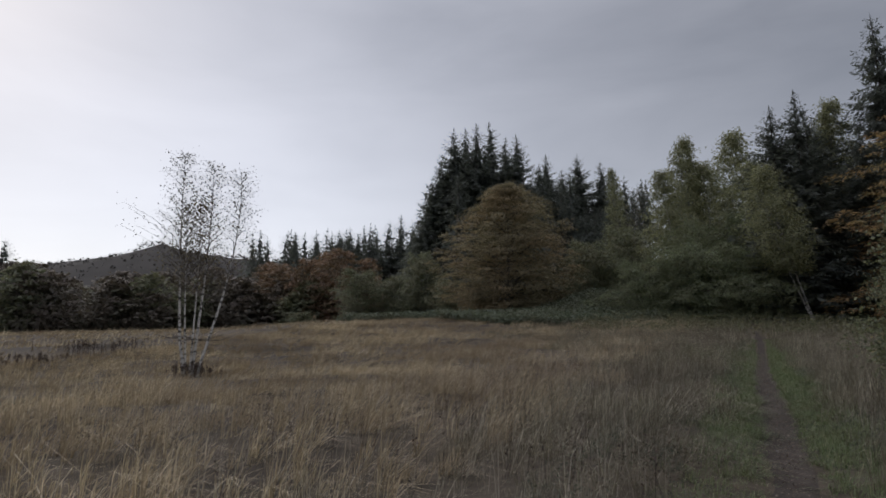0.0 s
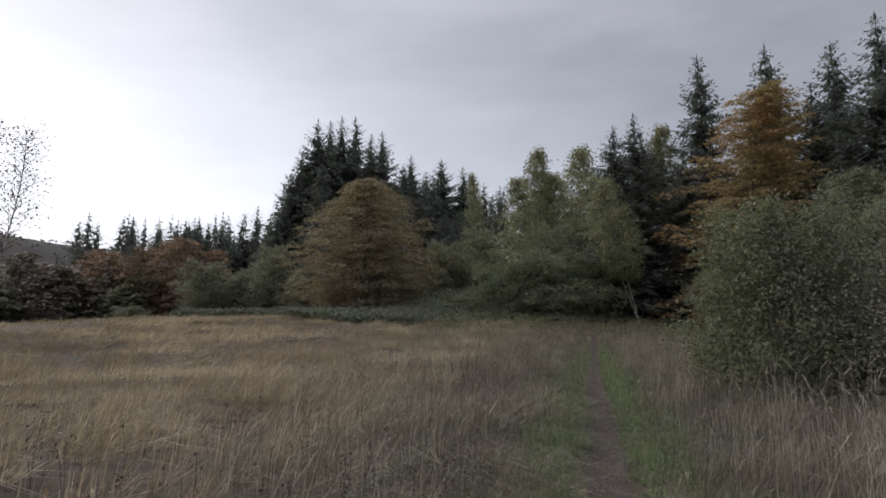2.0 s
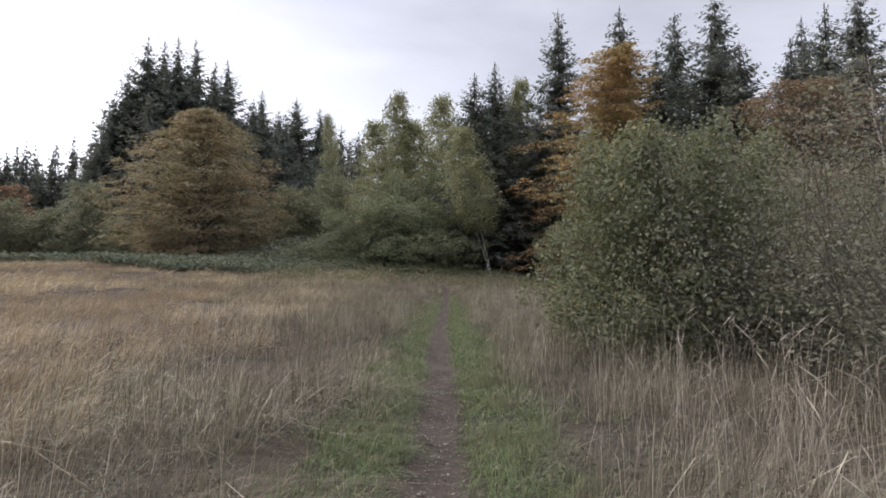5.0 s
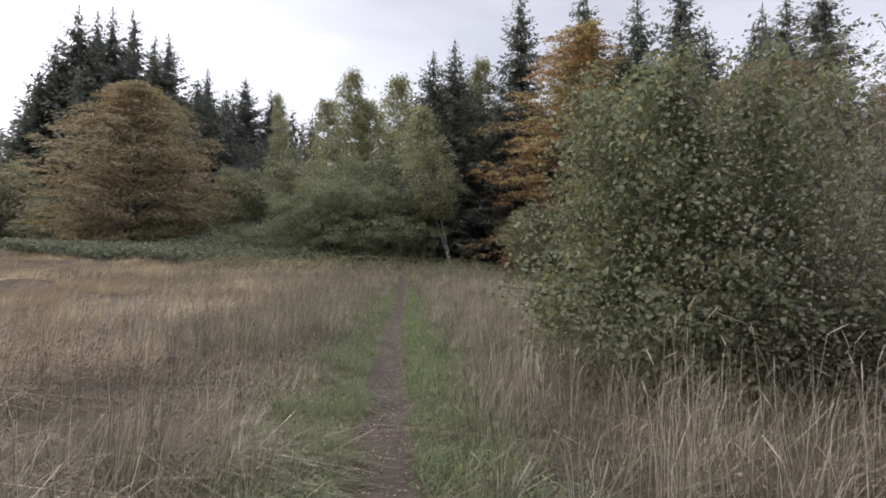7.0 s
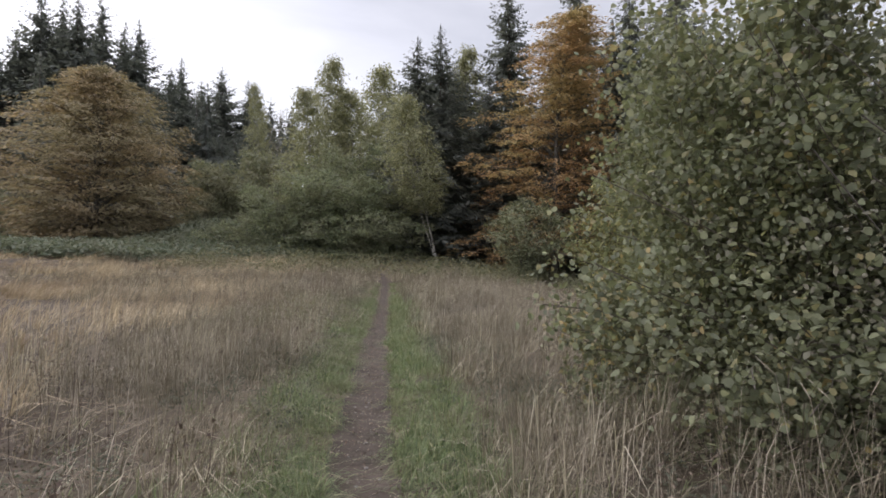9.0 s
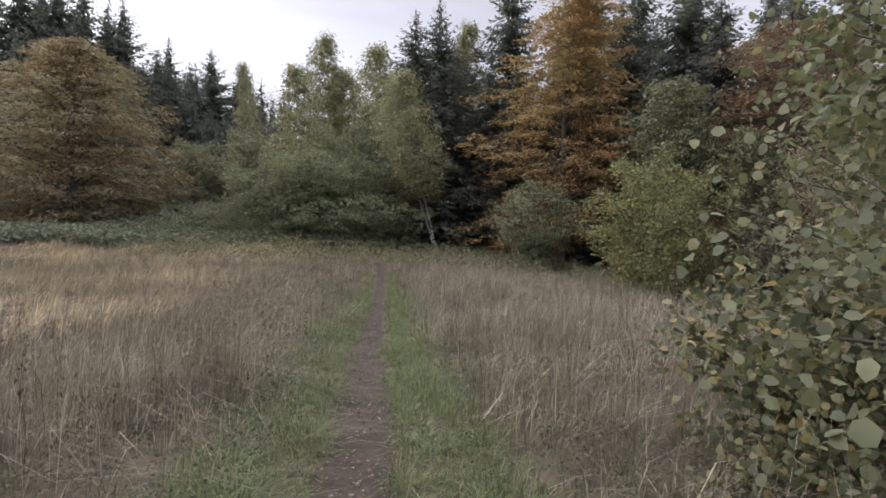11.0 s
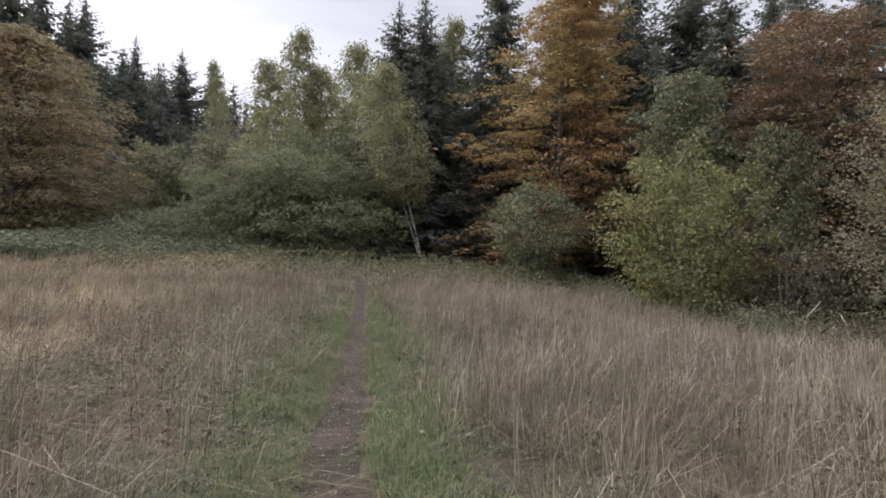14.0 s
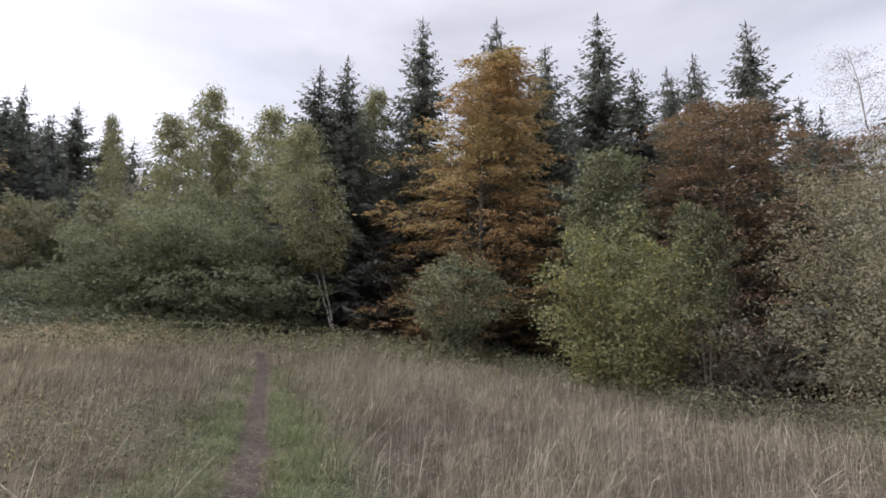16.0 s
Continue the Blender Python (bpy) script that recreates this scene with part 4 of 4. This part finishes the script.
# single broad leaves on the side of the hazel next to the path
leaf_meshes = []
for k in range(3):
    q = random.Random(k)
    V = [(0, -0.5, 0), (0.30, -0.36, 0.05), (0.42, 0.0, 0.09), (0.24, 0.34, 0.04), (0.02, 0.56, -0.05 - 0.06 * k), (-0.24, 0.34, 0.05), (-0.42, 0.0, 0.08), (-0.30, -0.36, 0.05), (0, 0, 0), (0, 0.3, -0.01)]
    me = bpy.data.meshes.new("leaf")
    me.from_pydata([(x * q.uniform(0.9, 1.1), y, z) for x, y, z in V], [], [(0, 1, 8), (1, 2, 8), (2, 3, 9, 8), (3, 4, 9), (4, 5, 9), (5, 6, 8, 9), (6, 7, 8), (7, 0, 8)])
    me.materials.append(M["hazel"])
    leaf_meshes.append(me)
crown_of = [o for o in hazel.children if o.name.startswith("crown")][0]
q = random.Random(12)
HC = CENTRES[hazel.name]
side = (HC[:, 1] > -0.6) & (np.hypot(HC[:, 0], HC[:, 1]) > 1.0)
HC = HC[side]
for i in range(300):
    c = HC[q.randrange(len(HC))]
    a = math.atan2(c[1], c[0])
    o = new("leaf", leaf_meshes[i % 3])
    o.parent = crown_of
    k = q.uniform(0.05, 0.085)
    o.matrix_basis = Matrix.Translation((c[0] + 0.02, c[1], c[2] + 0.02)) @ Euler((q.uniform(-0.5, 0.9), q.uniform(-0.6, 0.6), a + 1.57 + q.uniform(-0.8, 0.8))).to_matrix().to_4x4() @ Matrix.Diagonal((k, k, k, 1))


# ---- ground cover ----
def blades(name, X, Y, rng, h, w, mat, label, bend=0.5, wind=(0.5, 0.2), seg=2, per=1, radius=0.06):
    """Grass: tufts at X, Y, of blades that arch outwards, each a bent, tapering strip rooted in the ground."""
    X, Y, h = np.repeat(X, per), np.repeat(Y, per), np.repeat(h, per)
    n = len(X)
    az = rng.uniform(0, 2 * np.pi, n)
    off = radius * np.sqrt(rng.uniform(0, 1, n))
    X, Y = X + np.cos(az) * off, Y + np.sin(az) * off
    h = h * rng.uniform(0.45, 1.15, n)
    w = w * rng.uniform(0.6, 1.4, n)
    base = np.stack([X, Y, ground_z(X, Y) - 0.015], 1)
    lay = np.clip(rng.gamma(1.7, 0.5, n), 0.08, 2.6) * bend
    az = az + rng.normal(size=n) * 0.5
    gust = 0.35 + 1.1 * vnoise(X / 1.9, Y / 1.9, 4)
    away = np.stack([np.cos(az) + wind[0] * gust, np.sin(az) + wind[1] * gust, 0 * az], 1) * (h * lay)[:, None]
    sd = np.stack([-np.sin(az + 0.5), np.cos(az + 0.5), 0 * az], 1) * (w * 0.5)[:, None]
    up = np.array([0, 0, 1.0]) * h[:, None]
    ly = lay[:, None]
    mid = base + up * np.clip(0.64 - 0.10 * ly, 0.3, 1) + away * 0.32
    tip = base + up * np.clip(1.04 - 0.5 * ly, 0.12, 1) + away
    if seg == 2:
        V = np.stack([base - sd, base + sd, mid + sd * 0.8, mid - sd * 0.8, tip], 1).reshape(-1, 3)
        k = np.arange(n)[:, None] * 5
        me = np_mesh(name, V, k + np.array([[0, 1, 2, 3]]), k + np.array([[3, 2, 4]]))
    else:
        V = np.stack([base - sd, base + sd, tip], 1).reshape(-1, 3)
        me = np_mesh(name, V, None, np.arange(3 * n).reshape(-1, 3))
    return tagged(mesh_part(name, me, mat), label, "grass", kind="stuff")


def off_path(X, Y):
    return along(X, Y)[1]


rng = np.random.default_rng(100)
# tall dead grass on both sides of the path
n = 16500
s = rng.uniform(-4, 33, n)
d = np.where(rng.uniform(size=n) < 0.5, -1, 1) * (0.7 + 9.6 * rng.uniform(size=n) ** 1.3)
X, Y = path_xy(s, d)
clumpy = vnoise(X * 1.3, Y * 1.3, 12) * 0.5 + vnoise(X * 0.45, Y * 0.45, 13) * 0.5
od = np.abs(off_path(X, Y)) + 0.9 * (vnoise(X * 0.9, Y * 0.9, 15) - 0.5)
keep = (rng.uniform(size=n) < 0.06 + 2.3 * clumpy ** 2.2) & ~((d < -4.0 - 1.8 * vnoise(s / 3, s * 0, 3)) & (s < 22)) & (rng.uniform(size=n) < np.clip((od - 0.55) / 0.9, 0, 1))
X, Y, od = X[keep], Y[keep], od[keep]
hh = rng.uniform(0.35, 1.0, len(X)) * (0.3 + 1.0 * vnoise(X * 0.9, Y * 0.9, 14)) * np.clip(0.12 + od * 0.62, 0.35, 1.15)
blades("tall_dead_grass", X, Y, rng, hh, 0.0052, M["dead"], "tall grey-brown dead grass beside the path", 1.32, (0.6, -0.15), 2, 18, 0.09)

# matted thatch lying between the tufts
n = 12000
s, d = rng.uniform(-3, 30, n), np.where(rng.uniform(size=n) < 0.5, -1, 1) * rng.uniform(0.8, 8.5, n)
X, Y = path_xy(s, d)
blades("matted_thatch", X, Y, rng, rng.uniform(0.12, 0.34, len(X)), 0.008, M["thatch"], "matted dead grass lying between the tufts", 2.1, (0.3, 0.0), 1, 6, 0.12)

# pale straws with seed heads
n = 9000
s, d = rng.uniform(-3, 30, n), np.where(rng.uniform(size=n) < 0.4, -1, 1) * rng.uniform(1.1, 8.5, n)
X, Y = path_xy(s, d)
keep = rng.uniform(size=n) < vnoise(X * 0.6, Y * 0.6, 21) ** 2
X, Y = X[keep], Y[keep]
hh = rng.uniform(0.55, 1.15, len(X))
blades("pale_straws", X, Y, rng, hh, 0.0034, M["straw"], "pale bleached straws standing over the dead grass", 0.3, (0.4, 0.1), 2, 2, 0.05)
# spindle-shaped seed heads on stiff stems, right of the path
heads, stems = [], []
for i in range(380):
    s1, d1 = (rng.uniform(-1, 5), rng.uniform(1.7, 4.6)) if i < 200 else (rng.uniform(-1, 24), rng.uniform(1.9, 6.0))
    x, y = path_xy(s1, d1)
    z, hgt = float(ground_z(x, y)), rng.uniform(0.65, 1.25)
    b, lean = np.array([x, y, z - 0.02]), rng.normal(size=2) * 0.13
    t = b + np.array([lean[0], lean[1], hgt])
    e = t + np.array([lean[0] * 0.6 + 0.02, lean[1] * 0.6, rng.uniform(0.07, 0.13)])
    stems.append(tube(np.stack([b, (b + t) / 2 - np.append(lean * 0.15, 0), t]), [0.002, 0.0018, 0.0012], 3))
    heads.append(tube(np.stack([t, t + (e - t) * 0.35, t + (e - t) * 0.7, e]), [0.001, 0.0029, 0.0025, 0.0007], 5))
V, Q = join_geo(stems + heads)
tagged(mesh_part("seed_stems", np_mesh("seed_stems", V, Q), M["straw"]), "stiff pale grass stems with spindle seed heads", "grass", kind="stuff")

# green verge
n = 14500
s = np.concatenate([rng.uniform(-3, 32, n // 2), rng.uniform(-3, 26, n // 2)])
d = np.where(rng.uniform(size=n) < 0.5, -1, 1) * np.concatenate([0.15 + rng.gamma(1.6, 0.42, n // 2), rng.uniform(0.26, 1.15, n // 2)])
X, Y = path_xy(s, d + path_mid(s))
od = np.abs(off_path(X, Y))
keep = (od > 0.17 + 0.13 * vnoise(X * 1.9, Y * 1.9, 33)) & (od < 3.6) & (rng.uniform(size=n) < np.where(od < 1.0, 1.0, 0.2 + 0.9 * vnoise(X * 1.2, Y * 1.2, 31))) & (rng.uniform(size=n) < 1.25 - 0.28 * od) & (rng.uniform(size=n) < np.clip(0.3 + s / 8, 0.14, 1))
X, Y, od = X[keep], Y[keep], od[keep]
hh = rng.uniform(0.11, 0.27, len(X)) * np.clip(od * 0.6 + 0.42, 0.5, 1.05) * (0.3 + 1.3 * vnoise(X * 1.9, Y * 1.9, 32))
blades("green_grass", X, Y, rng, hh, 0.0068, M["green"], "tufted green grass along the footpath", 1.6, (0.25, -0.1), 2, 11, 0.06)

# the tan meadow, thick near the walk and coarser away from it
for n, lo, hi, wd, seg, per in ((8600, 2.8, 14, 0.010, 2, 12), (11000, 12, 34, 0.024, 1, 13), (20000, 30, 125, 0.05, 1, 7)):
    s, d = rng.uniform(-10, 52, n), -(lo + (hi - lo) * rng.uniform(size=n))
    if hi > 100:
        X, Y = rng.uniform(-105, 26, n), rng.uniform(12, 92, n)
        d = off_path(X, Y)
        keep = (d < -28)
    else:
        X, Y = path_xy(s, d)
        keep = (d < -3.3 - 2.0 * vnoise(s / 3, s * 0, 3))
    thick = 0.55 * vnoise(X * 0.7, Y * 0.7, 41) + 0.45 * vnoise(X * 0.22, Y * 0.22, 42)
    keep &= meadow_mask(X, Y) & (rng.uniform(size=n) < 0.15 + 1.7 * thick ** 1.6)
    X, Y = X[keep], Y[keep]
    hh = rng.uniform(0.45, 0.75, len(X)) * (0.35 + 0.75 * vnoise(X * 0.7, Y * 0.7, 43) + 0.25 * vnoise(X * 0.2, Y * 0.2, 44))
    blades("meadow_grass", X, Y, rng, hh, wd, M["meadow"], "soft tan meadow grass bent by the wind", 0.85 if seg == 2 else 1.25, (1.5, -0.6), seg, per, 0.10 if seg == 2 else 0.2)
# dead grass further along the path's end and down to the wood
n = 32000
X, Y = rng.uniform(-4, 34, n), rng.uniform(18, 58, n)
s, d = along(X, Y)
keep = meadow_mask(X, Y) & (d > -16) & ((d > 8) | (s > 26)) & (np.abs(d) > 0.5)
X, Y = X[keep], Y[keep]
blades("far_dead_grass", X, Y, rng, rng.uniform(0.25, 0.7, len(X)) * (0.4 + 0.9 * vnoise(X * 0.6, Y * 0.6, 46)), 0.022, M["dead"], "dead brown grass towards the wood's edge", 0.5, seg=1, per=5, radius=0.2)


def leafy_patch(name, X, Y, rng, per, size, h, w, mat, label, category, flat=0.5, soft=0.5):
    n = len(X)
    C = np.repeat(np.stack([X, Y, ground_z(X, Y)], 1), per, 0)
    hh = np.repeat(h, per)
    f = rng.uniform(0.25, 1, n * per)
    C = C + np.stack([rng.normal(size=n * per) * w * f, rng.normal(size=n * per) * w * f, hh * f], 1)
    V, Q = leaf_quads(C, rng, size, flat, 0.45)
    out = np.stack([rng.normal(size=len(C)) * 0.5, rng.normal(size=len(C)) * 0.5, np.ones(len(C))], 1)
    return tagged(mesh_part(name, foliage(name, V, Q, out, soft), mat), label, category, kind="stuff")


# dark withered herbs in drifts through the grass
n = 7500
s, d = rng.uniform(-3, 30, n), np.where(rng.uniform(size=n) < 0.66, rng.uniform(-8, -0.9, n), rng.uniform(1.6, 9.5, n))
X, Y = path_xy(s, d)
keep = (vnoise(X * 0.42, Y * 0.42, 81) * 0.6 + vnoise(X * 1.3, Y * 1.3, 82) * 0.4 > 0.54)
X, Y = X[keep], Y[keep]
leafy_patch("withered_herbs", X, Y, rng, 16, 0.034, rng.uniform(0.2, 0.6, len(X)), 0.11, M["herb"], "drifts of withered brown herbs in the grass", "dead herbs", 0.2, 0.0)

# small grey-green herbs where the verge passes into the dead grass
n = 4200
s, d = rng.uniform(-2, 28, n), np.where(rng.uniform(size=n) < 0.6, -1, 1) * rng.uniform(0.75, 2.3, n)
X, Y = path_xy(s, d)
keep = (vnoise(X * 0.8, Y * 0.8, 85) * 0.6 + vnoise(X * 2.1, Y * 2.1, 86) * 0.4 > 0.5)
X, Y = X[keep], Y[keep]
leafy_patch("verge_herbs", X, Y, rng, 16, 0.032, rng.uniform(0.1, 0.34, len(X)), 0.09, M["verge_herb"], "low grey-green herbs beside the footpath", "herbs", 0.4, 0.2)

# ferns on the bank under the beech
n = 9500
X, Y = rng.uniform(-14, 24, n), rng.uniform(44, 66, n)
front = np.interp(X, [-14, -6, 4, 12, 24], [59, 57, 46.5, 46, 47]) + 2.5 * (vnoise(X / 2.5, Y * 0, 3) - 0.5)
keep = (Y > front) & (Y < 65 + 0 * X) & (rng.uniform(size=n) < 0.4 + vnoise(X * 0.5, Y * 0.5, 51))
X, Y = X[keep], Y[keep]
leafy_patch("ferns", X, Y, rng, 13, 0.28, rng.uniform(0.45, 1.05, len(X)), 0.35, M["fern"], "bank of dark blue-green ferns below the trees", "ferns", 0.6)

# brambles and yellowing weeds left of the path, and a taller belt at its end
n = 400
X, Y = np.concatenate([rng.normal(8.9, 1.2, n), rng.normal(11.2, 0.9, n)]), np.concatenate([rng.normal(22.5, 1.6, n), rng.normal(27.0, 1.6, n)])
keep = (np.abs(off_path(X, Y)) > 0.7) & (rng.uniform(size=len(X)) < 0.3 + vnoise(X * 1.3, Y * 1.3, 61))
X, Y = X[keep], Y[keep]
leafy_patch("bramble_patch", X, Y, rng, 14, 0.052, rng.uniform(0.15, 0.55, len(X)), 0.2, M["weed"], "brambles with yellowing leaves among dead grass", "brambles")
n = 1700
s, d = rng.uniform(33, 43, n), rng.uniform(-12, 9, n)
X, Y = path_xy(s, d)
keep = rng.uniform(size=n) < 0.25 + vnoise(X * 0.7, Y * 0.7, 62)
X, Y = X[keep], Y[keep]
leafy_patch("weed_belt", X, Y, rng, 12, 0.13, rng.uniform(0.4, 1.15, len(X)), 0.25, M["weed"], "belt of yellowing weeds where the path meets the wood", "weeds")
# low shrubs along the foot of the wood
n = 2600
s, d = rng.uniform(8, 44, n), rng.uniform(10.0, 13.5, n)
X, Y = path_xy(s, d)
keep = (rng.uniform(size=n) < vnoise(X * 0.4, Y * 0.4, 66) * 0.9) & (d > 11)
leafy_patch("low_undergrowth", X[keep], Y[keep], rng, 20, 0.095, rng.uniform(0.3, 1.2, keep.sum()), 0.3, M["dim"], "low green undergrowth at the foot of the wood", "undergrowth")


# dark dead stalks of docks and thistles
def stalks(name, spots, rng, label, girth=1.0):
    pieces, heads = [], []
    for x, y, h in spots:
        z = float(ground_z(x, y))
        t = np.array([x + rng.normal() * 0.06, y + rng.normal() * 0.06, z + h])
        b = np.array([x, y, z - 0.03])
        pieces.append(tube(np.stack([b, (b + t) / 2 + np.append(rng.normal(size=2) * 0.02, 0), t]), [0.0035 * girth, 0.003 * girth, 0.0015 * girth], 3))
        m = 10
        f = rng.uniform(0.55, 1, m)[:, None]
        heads.append(b + (t - b) * f + rng.normal(size=(m, 3)) * 0.022)
    V, Q = join_geo(pieces)
    V2, Q2 = leaf_quads(np.concatenate(heads), rng, 0.028 * girth, 0.1, 0.8)
    return tagged(mesh_part(name, np_mesh(name, np.concatenate([V, V2]), np.concatenate([Q, Q2 + len(V)])), M["stalk"]), label, "dead stalks", kind="stuff")


spots = []
for i in range(700):
    s, d = rng.uniform(-3, 26), rng.uniform(-5.5, -1.0) if rng.uniform() < 0.7 else rng.uniform(1.5, 9)
    x, y = path_xy(s, d)
    if vnoise(np.array(x * 0.55), np.array(y * 0.55), 71) > 0.55:
        spots.append((x, y, rng.uniform(0.35, 0.75)))
stalks("dead_stalks", spots, rng, "dark brown dead dock and thistle stalks in the grass")
spots = [(rng.normal(-21, 1.4), rng.normal(31.2, 0.7), rng.uniform(0.5, 0.95)) for i in range(130)] + [(rng.normal(-20.6, 0.9), rng.normal(25.2, 0.5), rng.uniform(0.35, 0.6)) for i in range(60)]
stalks("dark_stalks", spots, rng, "stand of dark dead stalks out in the meadow", 2.6)
spots = [(rng.normal(-10.1, 0.4), rng.normal(21.0, 0.3), rng.uniform(0.3, 0.6)) for i in range(60)]
stalks("root_sprouts", spots, rng, "dark sprouts around the foot of the birches", 2.5)

# stones and fallen leaves on the path
n = 4200
s, d = rng.uniform(-3, 24, n), rng.normal(-0.03, 0.2, n)
X, Y = path_xy(s, d + path_mid(s))
C = np.stack([X, Y, ground_z(X, Y) + 0.045], 1)
V, Q = leaf_quads(C, rng, 0.026, 0.7, 0.7)
tagged(mesh_part("fallen_leaves", np_mesh("fallen_leaves", V, Q), M["litter"]), "small brown and pale fallen leaves on the path", "fallen leaves", kind="stuff")
stone_meshes = []
for k in range(4):
    bm = bmesh.new()
    bmesh.ops.create_icosphere(bm, subdivisions=1, radius=1)
    r2 = random.Random(k)
    for v in bm.verts:
        v.co = Vector((v.co.x * r2.uniform(0.75, 1.2), v.co.y * r2.uniform(0.7, 1.1), v.co.z * r2.uniform(0.4, 0.65)))
    me = bpy.data.meshes.new("stone")
    bm.to_mesh(me)
    bm.free()
    me.materials.append(M["stone"])
    stone_meshes.append(me)
for i in range(280):
    s, d = rng.uniform(2, 18), float(np.clip(rng.normal(0, 0.12), -0.21, 0.21))
    x, y = path_xy(s, d + float(path_mid(s)))
    o = new("stone", stone_meshes[i % 4])
    o.parent = path
    k = 0.006 + 0.018 * rng.uniform() ** 2.5
    o.matrix_basis = Matrix.Translation((x, y, float(ground_z(x, y)) + 0.035)) @ Matrix.Rotation(rng.uniform(0, 6), 4, "Z") @ Matrix.Diagonal((k, k, k, 1))
